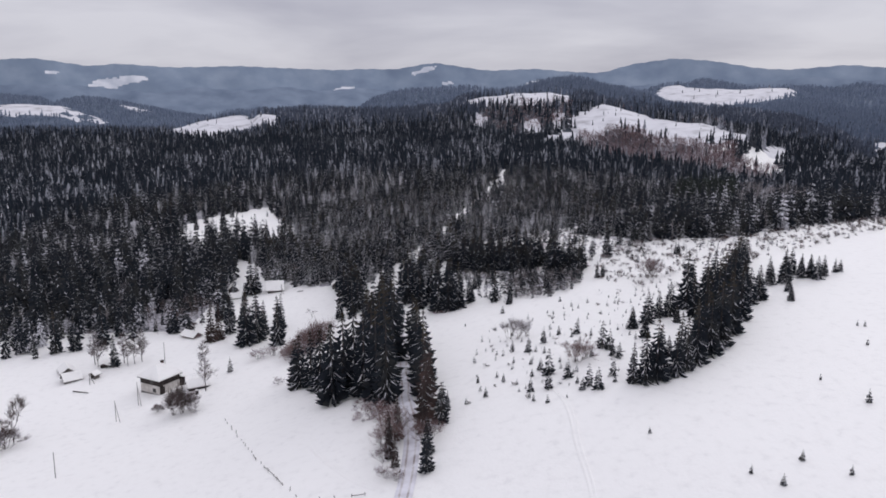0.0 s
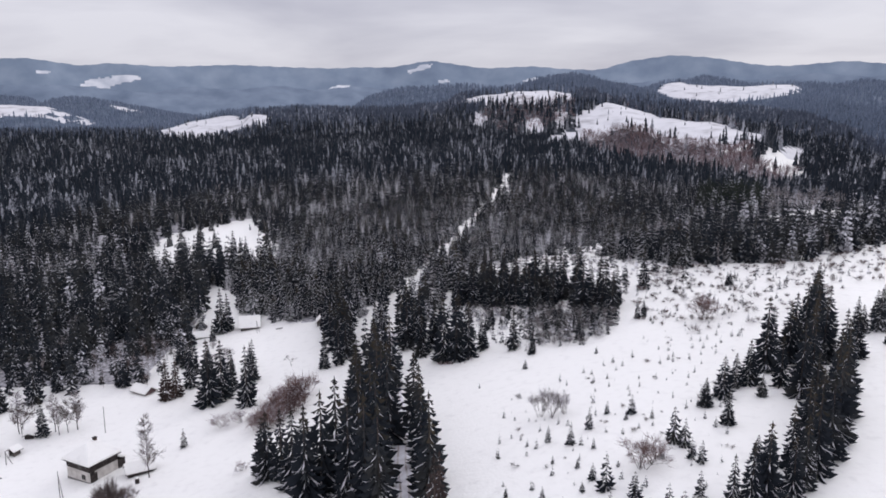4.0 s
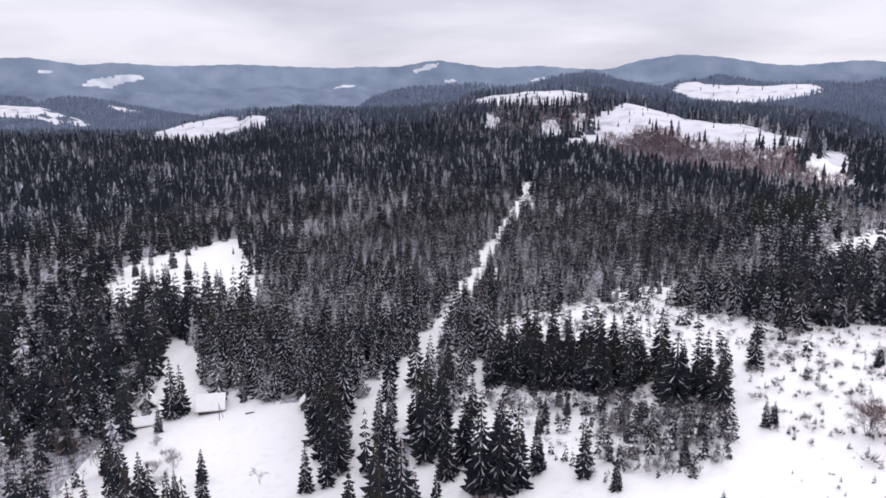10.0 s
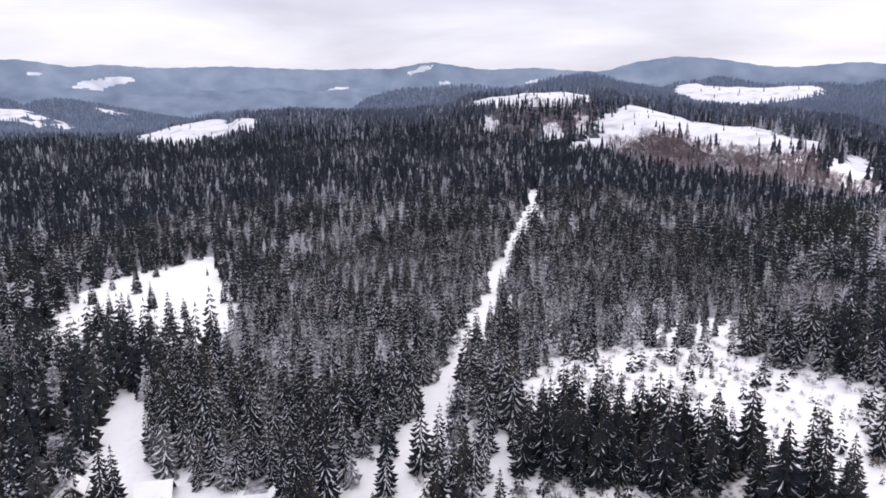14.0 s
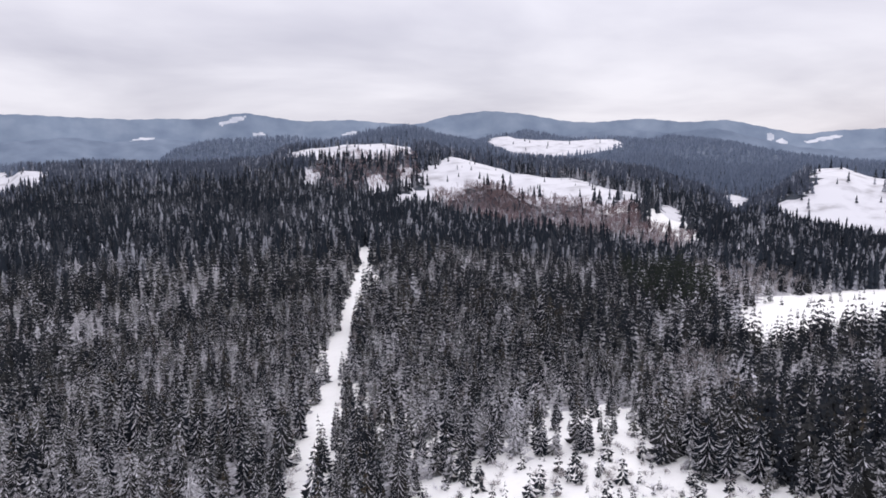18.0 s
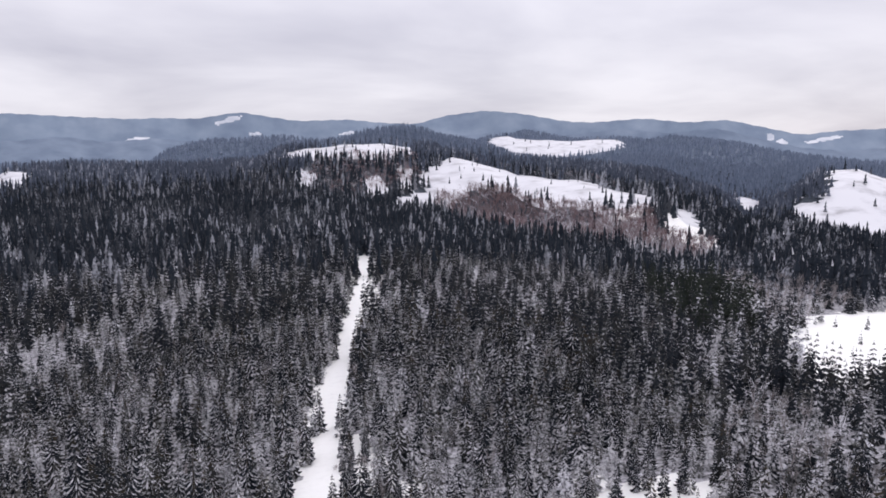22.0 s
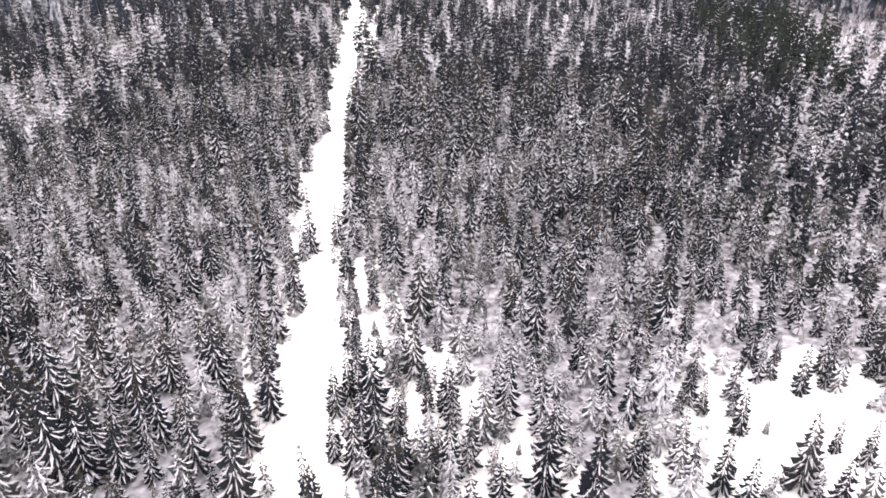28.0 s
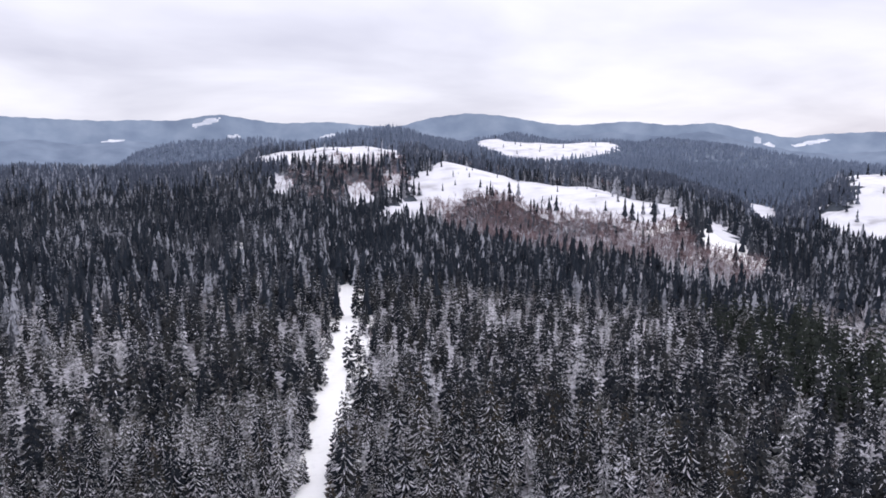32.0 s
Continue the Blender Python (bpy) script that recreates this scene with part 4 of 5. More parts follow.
EAST_GROUP = [(34.7, 116, 3.6), (33.3, 116.5, 3.2), (72.1, 168.6, 5.5), (80.2, 170.7, 5), (82, 169.9, 4.6), (89.2, 171, 3), (68.9, 149.8, 3.4), (87.8, 170.5, 3.4), (76, 169.5, 6), (78, 171, 6.5), (42.2, 141.9, 7), (36.7, 137.1, 6.3), (33.7, 127, 4.6), (33.1, 133.8, 4.4), (39.7, 140.6, 5.5), (41.9, 136.4, 3.4), (60.2, 149.1, 7.8), (63.3, 152.2, 7.4), (70.4, 163.7, 5.4), (73.8, 164.4, 8),
              (71.6, 157.3, 3.6), (78.7, 167.7, 4.9), (80.8, 167.7, 5.5), (81.7, 166, 5.4), (84, 168, 5), (61.6, 203.2, 3.4), (60.6, 202.2, 3.4)]
for trees, label, group in (
        (ROW, "tall dark spruce in a row across the snowy meadow", "spruces in the meadow row"),
        (ROAD_ROW, "tall spruce with snow-laden boughs beside the cart track", "spruces along the track"),
        (WEST_GROUP, "snow-dusted spruce at the edge of the farm meadow", "spruces round the farm"),
        (EDGE_GROUP, "dark bushy spruce at the edge of the wood", "spruces at the wood's edge"),
        (EAST_GROUP, "young snow-dusted spruce beside the meadow row", "young spruces by the row")):
    for tx, ty, th in trees:
        spruce(tx, ty, th, label, group, wide=1.6 if trees is EAST_GROUP else 1.38 if trees is ROW else 1.25)
CLEARING_GROUP = [(-106, 345, 10.4), (-101, 308, 10.9), (-115, 334, 6.5), (-94, 326, 8.1), (-84, 299, 8.2), (-79, 299, 11.8), (-74, 297, 9.6), (-93, 305, 11.0), (-134, 364, 12.0), (-126, 361, 13.1), (-112, 377, 14.5), (-119, 369, 13.3), (-106, 382, 11.8), (-118, 313, 18.1), (-125, 334, 17.6), (-123, 311, 16.3), (-132, 320, 14.0), (-67, 293, 6.8), (-160, 355, 16.4), (-124, 324, 16.0)]
for tx, ty, th in CLEARING_GROUP:
    spruce(tx, ty, th, "dark spruce standing free in a snowy forest clearing", "spruces of the clearing", wide=1.2)
for tx, ty, th in ((-3.9, 106, 13), (-3.4, 110.5, 11), (-4.2, 103, 9), (-59.9, 180.1, 9.8), (-58.4, 181.6, 9.2), (-7.6, 95, 5), (-8.5, 97.6, 6.5), (-8.9, 99.8, 6.2), (-7.8, 102.6, 7)):
    spruce(tx, ty, th, "tall brown-tinged spruce at the meadow's edge", "brown spruces in the meadow", wide=1.15 if tx > -20 else 1.5, crowns=BROWN_CROWNS)
for tx, ty, th in ((-3.3, 92.2, 7), (-1.5, 104.5, 6.5), (-3.2, 96.5, 6), (-0.6, 108, 3.4)):
    spruce(tx, ty, th, "small dark spruce beside the cart track", "small spruces by the track", wide=1.25)
SAPLINGS = [(10.8, 128.8, 2.4), (13.4, 126.6, 2.7), (16.5, 130.5, 3.3), (15.9, 124.1, 1.6), (10.5, 122.2, 1.3), (13.2, 119.9, 1.4), (14.4, 116.6, 2.2), (15.4, 114.1, 4.5), (14.7, 108.5, 3.2),
            (12.8, 114.4, 1.5), (12, 108.7, 2.3), (18, 111.5, 3.2), (25.5, 122.7, 4.9), (26.4, 121.2, 3.8), (26.2, 118, 2.8), (27, 116.7, 3), (23, 118.8, 1.9), (20.6, 107.6, 3.7)]
SAPLINGS += [(19.5, 106.5, 2.2), (21.7, 106.1, 3.6), (24.7, 110.1, 3.2), (24.5, 107.7, 1.6), (19.1, 109, 1.4), (5.3, 110, 1.8), (4.3, 116.7, 1.3), (8.3, 114.6, 1.7), (33.4, 134.8, 3.8),
             (23, 133.9, 3.1), (21.8, 132, 1.4), (19.9, 135.4, 2.1), (25.1, 131.3, 1.7), (16.9, 104.5, .8), (14, 103.9, 1.4), (12.1, 105.1, 1.4), (-1.3, 109.4, 4.5)]
SAPLINGS += [(35, 81.9, 1.3), (37.7, 79.4, 1.6), (41.8, 83.9, 1.5), (45.9, 80.5, 1.4), (25.8, 92.1, 1.1), (53.8, 105.2, 1.2), (56.7, 97.5, 2.1), (68.9, 120.8, 1.4), (73.3, 132.5, 1.3),
             (74.4, 132, 1.3), (69.8, 151.7, 3), (11.6, 167, 2.1), (24.8, 168.4, 1.6), (38.4, 182.7, 1.5), (48.3, 199.7, 2.8), (3, 161, 1), (-48.9, 158.3, 3.8)]
for tx, ty, th in SAPLINGS:
    spruce(tx, ty, th, "small spruce sapling standing alone in the snow", "saplings in the meadow", small=True)

for tx, ty, th in ((2.4, 291, 6), (3.0, 296, 5), (3.5, 300, 4.2), (4.4, 304.5, 3.4), (2.9, 309, 4.6), (5.6, 299, 2.6), (6.8, 307, 3)):
    spruce(tx, ty, th, "snowy young spruce at the side of the forest lane", "young spruces by the lane", wide=1.1, crowns=SNOWY_CROWNS)

GROVE = [(-1, 216), (3, 213), (8, 210), (14, 206), (20, 203), (25, 201), (28, 196), (33, 193), (35, 197), (31, 207), (24, 214), (18, 222), (10, 228), (0, 224)]


def build_groves():
    rnd = np.random.default_rng(21)
    gx, gy = np.meshgrid(np.arange(-2, 42, 2.75), np.arange(190, 236, 2.75))
    gx, gy = gx.ravel() + rnd.uniform(-1.2, 1.2, gx.size), gy.ravel() + rnd.uniform(-1.2, 1.2, gx.size)
    for tx, ty in zip(*(c[inside(gx, gy, GROVE)] for c in (gx, gy))):
        spruce(tx, ty, rnd.uniform(5.5, 11.8), "tall dark spruce in a dense grove amid scrub", "spruces of the grove", wide=rnd.uniform(1.15, 1.6))
    for tx, ty, th in zip(SINGLE_X, SINGLE_Y, SINGLE_HIGH):
        spruce(tx, ty, th, "tall spruce beside the forest lane with snowy boughs", "spruces along the forest lane", wide=1.0, crowns=SNOWY_CROWNS)


build_groves()


# ---- leafless trees and bushes ----
def bare_shape(seed, stems, reach, depth, spread, blades):
    """A leafless tree or bush one metre high: limbs as three-sided tapers, twigs as thin blades."""
    r = random.Random(seed)
    limb_v, limb_f, twig_v, twig_f = [], [], [], []

    def taper(a, b, ra, rb, v, f):
        q = (b - a).to_track_quat("Z", "Y").to_matrix()
        i = len(v)
        for p, w in ((a, ra), (b, rb)):
            for k in range(3):
                v.append(p + q @ Vector((w * math.cos(2.094 * k), w * math.sin(2.094 * k), 0)))
        for k in range(3):
            f.append((i + k, i + (k + 1) % 3, i + 3 + (k + 1) % 3))
            f.append((i + k, i + 3 + (k + 1) % 3, i + 3 + k))

    def grow(p, d, length, w, left):
        tip = p + d * length
        taper(p, tip, w, w * 0.6, limb_v, limb_f)
        if left == 0:
            for _ in range(blades):
                o = (d + Vector((r.gauss(0, .6), r.gauss(0, .6), r.gauss(0.15, .4)))).normalized()
                s = p.lerp(tip, r.random())
                e = s + o * length * r.uniform(0.8, 1.9)
                side = o.cross(Vector((r.gauss(0, 1), r.gauss(0, 1), r.gauss(0, 1)))).normalized() * length * 0.035
                i = len(twig_v)
                twig_v.extend((s - side, s + side, e))
                twig_f.append((i, i + 1, i + 2))
            return
        for _ in range(r.choice((2, 3, 3))):
            o = (d + Vector((r.gauss(0, spread), r.gauss(0, spread), r.gauss(0.1, spread * .6)))).normalized()
            grow(p.lerp(tip, r.uniform(0.55, 1)), o, length * r.uniform(0.6, 0.85), w * 0.6, left - 1)

    for k in range(stems):
        lean = Vector((r.gauss(0, .45), r.gauss(0, .45), 1)).normalized() if stems > 1 else Vector((r.gauss(0, .06), r.gauss(0, .06), 1)).normalized()
        grow(Vector((r.gauss(0, .06), r.gauss(0, .06), -0.02)) if stems > 1 else Vector((0, 0, -0.02)), lean, reach, 0.013 if stems == 1 else 0.008, depth)
    return (np.array(limb_v), np.array(limb_f)), (np.array(twig_v), np.array(twig_f))


def plume_shape(seed, boughs=40, blades=24):
    """A slender leafless tree one metre high: one straight stem with short rising boughs and fine hanging twigs."""
    r = random.Random(seed)
    limb_v, limb_f, twig_v, twig_f = [], [], [], []

    def taper(a, b, ra, rb):
        q = (b - a).to_track_quat("Z", "Y").to_matrix()
        i = len(limb_v)
        for p, w in ((a, ra), (b, rb)):
            for k in range(3):
                limb_v.append(p + q @ Vector((w * math.cos(2.094 * k), w * math.sin(2.094 * k), 0)))
        for k in range(3):
            limb_f.append((i + k, i + (k + 1) % 3, i + 3 + (k + 1) % 3))
            limb_f.append((i + k, i + 3 + (k + 1) % 3, i + 3 + k))

    last = Vector((0, 0, -0.03))
    for k in range(1, 6):
        p = Vector((r.gauss(0, .008), r.gauss(0, .008), k / 5 * 0.96))
        taper(last, p, 0.013 * (1 - (k - 1) / 5.5), 0.013 * (1 - k / 5.5))
        last = p
    for k in range(boughs):
        s = 0.16 + 0.8 * (k + r.random()) / boughs
        a, length = r.uniform(0, 6.28), (0.20 * (1 - s) + 0.07) * r.uniform(0.7, 1.2)
        d = Vector((math.cos(a), math.sin(a), r.uniform(0.5, 1.1))).normalized()
        foot = Vector((0, 0, s))
        tip = foot + d * length
        taper(foot, tip, 0.0035, 0.0015)
        for _ in range(blades):
            o = (d * 0.7 + Vector((r.gauss(0, .5), r.gauss(0, .5), r.gauss(-0.1, .45)))).normalized()
            p = foot.lerp(tip, r.uniform(0.25, 1))
            side = o.cross(Vector((r.gauss(0, 1), r.gauss(0, 1), r.gauss(0, 1)))).normalized() * 0.0038
            i = len(twig_v)
            twig_v.extend((p - side, p + side, p + o * length * r.uniform(0.4, 0.9)))
            twig_f.append((i, i + 1, i + 2))
    return (np.array(limb_v), np.array(limb_f)), (np.array(twig_v), np.array(twig_f))


def bare_kind(name, seeds, twig_mat, **how):
    made = []
    for s in seeds:
        (lv, lf), (tv, tf) = bare_shape(s, **how)
        made.append((shape_mesh("trunk", (lv, lf, np.zeros(len(lf), int)), [BARK]), shape_mesh("crown", (tv, tf, np.zeros(len(tf), int)), [twig_mat])))
    return made


ORCHARD = bare_kind("bare", (1, 2, 3), TWIGS, stems=1, reach=0.32, depth=4, spread=0.5, blades=9)
BIG_BARE = bare_kind("bare", (4, 5), TWIGS, stems=1, reach=0.27, depth=5, spread=0.42, blades=8)
BIRCH = [tuple(shape_mesh(n, (v, f, np.zeros(len(f), int)), [k]) for n, (v, f), k in zip(("trunk", "crown"), plume_shape(s), (BARK, SNOWY_TWIGS))) for s in (5, 6)]
BUSH = bare_kind("bush", (8, 9, 10), SNOWY_TWIGS, stems=13, reach=0.34, depth=3, spread=0.5, blades=14)
PALE_BUSH = bare_kind("pale", (12, 13), FROST_TWIGS, stems=8, reach=0.36, depth=3, spread=0.42, blades=6)
RED_BUSH = bare_kind("red", (15, 16, 17), RUSSET_TWIGS, stems=9, reach=0.34, depth=3, spread=0.5, blades=6)


def bare(kind, name, x, y, high, wide, label, category, group=""):
    rnd = random.Random(int(x * 53 + y * 19))
    root = thing(name, label, category, x, y, rnd.uniform(0, 360), 0.05, group)
    root.scale = (high * wide, high * wide, high)
    for part_name, me in zip(("trunk", "crown"), rnd.choice(kind)):
        ob = new(part_name, me)
        ob.parent = root


for x, y, h in ((-82.4, 166.7, 8.5), (-74.2, 167.8, 8), (-75.5, 167, 7.5),  (-80.3, 128.3, 11.5), (-81.6, 126.2, 6.5), (-65.6, 184.5, 5.3), (-84, 170, 6)):
    bare(BIG_BARE if h > 8 else ORCHARD, "bare_tree", x, y, h, 0.85, "leafless dark fruit tree near the farmhouse", "tree", "bare trees round the farm")
for x, y, h in ((-73, 169, 8), (-77, 168.5, 7.5), (-83.6, 168, 8.5)):
    bare(BIRCH, "birch_tree", x, y, h, 1.1, "young leafless birch behind the farmhouse", "tree", "birches behind the farm")
bare(ORCHARD, "apple_tree", -37, 193, 3.6, 1.3, "small leafless apple tree alone in the clearing", "tree")
bare(BIRCH, "birch_tree", -51.1, 148, 11.0, 0.85, "tall slender leafless birch beside the shed", "tree")
for x, y, h, w in ((-52.1, 136.7, 6.4, 0.62), (-53.4, 136.2, 5.6, 0.66), (-57.6, 138.7, 2, 1), (-50.6, 137.5, 3.6, 1.2), (-80.3, 125.5, 4, 1.2)):
    bare(BUSH, "bush", x, y, h, w, "rounded leafless bush with snow in its twigs", "bush", "bushes by the farmhouse")
for x, y, h, w in ((12.8, 139.1, 4.6, 0.9), (11, 139.5, 4.2, 0.8), (14.5, 138.6, 3.4, 0.9), (-59, 208, 2.4, 1.1), (-53, 200, 3, 1), (-55, 203, 2.2, 1.2), (-52.5, 194.5, 3.2, 1), (-56, 199, 2.6, 1.1), (-50, 187, 2.2, 1.2)):
    bare(PALE_BUSH, "bush", x, y, h, w, "pale frosted leafless bush in the open snow", "bush", "frosted bushes in the meadow")
for x, y, h, w in ((20.2, 116.9, 4.6, 1.0), (21.4, 118, 4, 1), (47.5, 180, 6.5, 0.8), (49, 181, 5, 0.8), (-35.4, 161.1, 4.4, 1), (-34.6, 164.5, 4.8, 1), (-34, 168, 5, 1), (-33, 171.5, 5, 1), (-32.1, 176, 5.4, 1),
                   (-33.5, 173, 4.6, 1.1), (-44.1, 164.8, 3, 1.3), (-41, 165.9, 3, 1.3), (-35.2, 145.4, 1.8, 1.4), (-37, 163, 3, 1.2)):
    bare(RED_BUSH, "bush", x, y, h, w, "russet leafless thicket bush in the snow", "bush", "russet bushes")
for x, y, h, w in ((-9.6, 97, 3.2, 0.9), (-10, 101.5, 3.6, 0.9), (-9.2, 104.5, 4, 0.8), (-8.0, 105.8, 5, 0.8), (-10.5, 108, 4, .9), (-12.5, 112, 3.4, 1.1), (-8.9, 92.8, 2.2, 1.2), (-7.2, 91.4, 2.0, 1.2), (-4.0, 99.7, 4.5, .7), (-2.6, 100.5, 4, .8), (-8.3, 101.2, 4.5, .8)):
    bare(RED_BUSH, "bush", x, y, h, w, "brown leafless brushwood beside the cart track", "bush", "brushwood by the track")


def joined(kind_seeds, **how):
    """Bush shapes for planting in numbers."""
    out = []
    for s in kind_seeds:
        (lv, lf), (tv, tf) = bare_shape(s, **how)
        out.append((np.concatenate([lv, tv]), np.concatenate([lf, tf + len(lv)]), np.zeros(len(lf) + len(tf), int)))
    return out


def build_scrub():
    rnd = np.random.default_rng(33)
    shrubs = joined((31, 32, 33), stems=6, reach=0.5, depth=1, spread=0.5, blades=9)
    young = [spruce_shape(6, 5, 0.28, False, 170 + k, 1.35) for k in range(5)]
    thin = joined((41, 42, 43, 44), stems=1, reach=0.40, depth=2, spread=0.36, blades=4)

    def fill(outline, gap, share):
        o = np.array(outline)
        gx, gy = np.meshgrid(np.arange(o[:, 0].min(), o[:, 0].max(), gap), np.arange(o[:, 1].min(), o[:, 1].max(), gap))
        gx, gy = gx.ravel() + rnd.uniform(-.5, .5, gx.size) * gap, gy.ravel() + rnd.uniform(-.5, .5, gx.size) * gap
        k = inside(gx, gy, outline) & (rnd.random(gx.size) < share)
        return gx[k], gy[k]

    def sow(name, shapes, where, lo, hi, wlo, whi, mats, label, category):
        x, y = where
        plant(name, shapes, x, y, rnd.uniform(lo, hi, len(x)), rnd.uniform(wlo, whi, len(x)), mats, label, category, rnd)

    belt = OPEN["young_belt"]
    keep = lambda xy: tuple(c[~inside(xy[0], xy[1], GROVE)] for c in xy)
    sow("young_spruces", young, keep(fill(belt, 2.1, 0.55)), 1.0, 4.4, 0.8, 1.1, [NEEDLES, BOUGH_SNOW, TOP_NEEDLES], "belt of young frosted spruces below the grove", "saplings")
    sow("scrub", shrubs, keep(fill(belt, 2.4, 0.3)), 0.7, 1.8, 0.8, 1.2, [GREY_TWIGS], "frosted leafless scrub below the grove", "scrub")
    dense = [(13, 194), (14, 184), (17, 177), (25, 174), (29, 178), (33, 186), (34, 190), (27, 197), (19, 200)]
    sow("scrub", shrubs, fill(dense, 1.8, 0.8), 1.2, 2.8, 0.6, 0.9, [GREY_TWIGS], "dense grey frosted brush below the grove", "scrub")
    sow("young_spruces", young, fill(dense, 1.9, 0.65), 1.5, 4.6, 0.8, 1.1, [NEEDLES, BOUGH_SNOW, TOP_NEEDLES], "young spruces amid the grey brush", "saplings")
    front = [(-3, 212), (8, 206), (14, 203), (24, 199), (29, 193), (26, 190), (12, 199), (-2, 206)]
    sow("scrub", shrubs, fill(front, 1.8, 0.6), 0.9, 2.2, 0.8, 1.1, [GREY_TWIGS], "frosted brush at the foot of the grove", "scrub")
    west = [(-84, 192), (-66, 190), (-64, 203), (-72, 209), (-84, 206)]
    sow("bare_wood", thin, fill(west, 2.8, 0.8), 4, 7, 0.6, 0.9, [SNOWY_TWIGS], "pale leafless wood at the edge of the farm meadow", "forest")
    gaps = [(4, 264), (30, 269), (30, 292), (7, 298)]
    sow("young_spruces", HI_PALE, fill(gaps, 3.2, 0.5), 2.2, 6, 0.9, 1.2, [FROST_NEEDLES, BOUGH_SNOW, FROST_NEEDLES], "short frosted spruces closing the gaps by the lane", "saplings")
    sow("scrub", shrubs, keep(fill(OPEN["scrub"], 2.3, 0.5)), 0.6, 1.6, 0.9, 1.5, [FROST_TWIGS], "low frosted scrub in the snowy clearing", "scrub")
    sow("young_spruces", young, keep(fill(OPEN["scrub"], 2.7, 0.5)), 0.8, 5.0, 0.9, 1.2, [NEEDLES, BOUGH_SNOW, TOP_NEEDLES], "scattered young spruces in the clearing", "saplings")
    slope = [(2, 108), (26, 104), (34, 125), (60, 190), (95, 215), (62, 218), (44, 214), (32, 165), (6, 150)]
    sow("young_spruces", young, fill(slope, 2.5, 0.5), 0.35, 1.7, 0.8, 1.2, [NEEDLES, BOUGH_SNOW, TOP_NEEDLES], "tiny scattered spruce seedlings on the snowy slope", "saplings")
    sow("scrub", shrubs, fill(slope, 3.8, 0.3), 0.25, 0.8, 0.8, 1.6, [TWIGS], "dry weed stalks poking out of the snowy slope", "scrub")
    upper = [(36, 183), (45, 222), (60, 222), (85, 217), (121, 240), (150, 262), (140, 225), (90, 195), (60, 175), (44, 172)]
    sow("scrub", shrubs, fill(upper, 2.6, 0.6), 0.4, 1.7, 0.8, 1.4, [TWIGS], "low dark scrub dotted over the upper slope", "scrub")
    sow("young_spruces", young, fill(upper, 3.6, 0.36), 0.8, 2.8, 0.8, 1.2, [NEEDLES, BOUGH_SNOW, TOP_NEEDLES], "scattered young spruces on the upper slope", "saplings")
    east = OPEN["east_field"]
    sow("young_spruces", young, fill(east, 9, 0.3), 2, 5, 0.8, 1.1, [NEEDLES, BOUGH_SNOW, TOP_NEEDLES], "scattered young spruces in the east field", "saplings")
    lone = [cone_shape(3, 5, 95 + k) for k in range(4)]
    hedge = [(214, 668), (226, 690), (244, 670), (250, 650), (232, 625), (222, 640)]
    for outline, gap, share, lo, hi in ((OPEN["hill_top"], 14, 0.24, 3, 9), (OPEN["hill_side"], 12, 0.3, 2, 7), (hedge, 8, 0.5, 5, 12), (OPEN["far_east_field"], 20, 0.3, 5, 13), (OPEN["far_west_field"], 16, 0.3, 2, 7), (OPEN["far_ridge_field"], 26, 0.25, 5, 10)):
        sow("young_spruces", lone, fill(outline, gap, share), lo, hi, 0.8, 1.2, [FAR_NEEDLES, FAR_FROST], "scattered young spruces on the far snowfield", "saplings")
    for name in ("glade", "glade_small", "lane_side", "west_clearing"):
        sow("young_spruces", HI, fill(OPEN[name], 13 if name == "west_clearing" else 2.6, 0.5), 1.5, 8.0 if name == "west_clearing" else 7.0, 0.8, 1.1, [NEEDLES, BOUGH_SNOW, TOP_NEEDLES], "snowy young spruces in a glade", "saplings")
    for outline in (PALE_WOOD, PALE_WOOD_EAST):
        sow("bare_wood", thin, fill(outline, 3.0, 0.65), 4.5, 8, 0.6, 1.0, [FROST_TWIGS], "pale frosted leafless wood amid the spruces", "forest")
    sow("bare_wood", thin, fill(RUSSET_WOOD, 2.9, 0.95), 6, 11, 0.8, 1.3, [RED_TWIGS], "russet leafless wood on the hillside", "forest")
    sow("bare_wood", thin, fill(HILL_BRUSH, 4, 0.75), 5, 9, 0.8, 1.3, [RED_TWIGS], "russet leafless brush below the hilltop field", "forest")
    behind = [(185, 960), (225, 905), (250, 835), (272, 765), (300, 775), (272, 860), (238, 950), (200, 990)]
    sow("bare_wood", thin, fill(behind, 5, 0.7), 6, 10, 0.8, 1.3, [RED_TWIGS], "russet leafless wood behind the hillside field", "forest")
    rim = [(44, 240), (58, 225), (75, 227), (64, 246), (48, 264)]
    sow("young_spruces", HI_PALE, fill(rim, 2.6, 0.6), 2.5, 6.5, 0.9, 1.2, [FROST_NEEDLES, BOUGH_SNOW, FROST_NEEDLES], "short frosted spruces at the rim of the clearing", "saplings")
    verge = [(131, 770), (158, 800), (190, 785), (205, 740), (206, 700), (225, 672), (230, 630), (215, 625), (200, 690), (188, 760), (160, 788)]
    sow("bare_wood", thin, fill(verge, 8, 0.6), 4, 8, 0.8, 1.3, [RED_TWIGS], "russet leafless wood straying into the hillside field", "forest")
    for bank in ([(8, 209), (22, 201), (37, 198), (37, 202), (20, 206), (8, 212)], [(-5, 178.5), (3, 177.6), (4, 181), (-5, 182)], [(-16, 112), (-8.5, 110), (-10, 120), (-17, 123)]):
        sow("bracken", shrubs, fill(bank, 1.05, 0.9), 0.3, 0.8, 1.2, 1.8, [RED_TWIGS], "russet dead bracken under the spruces", "bracken")
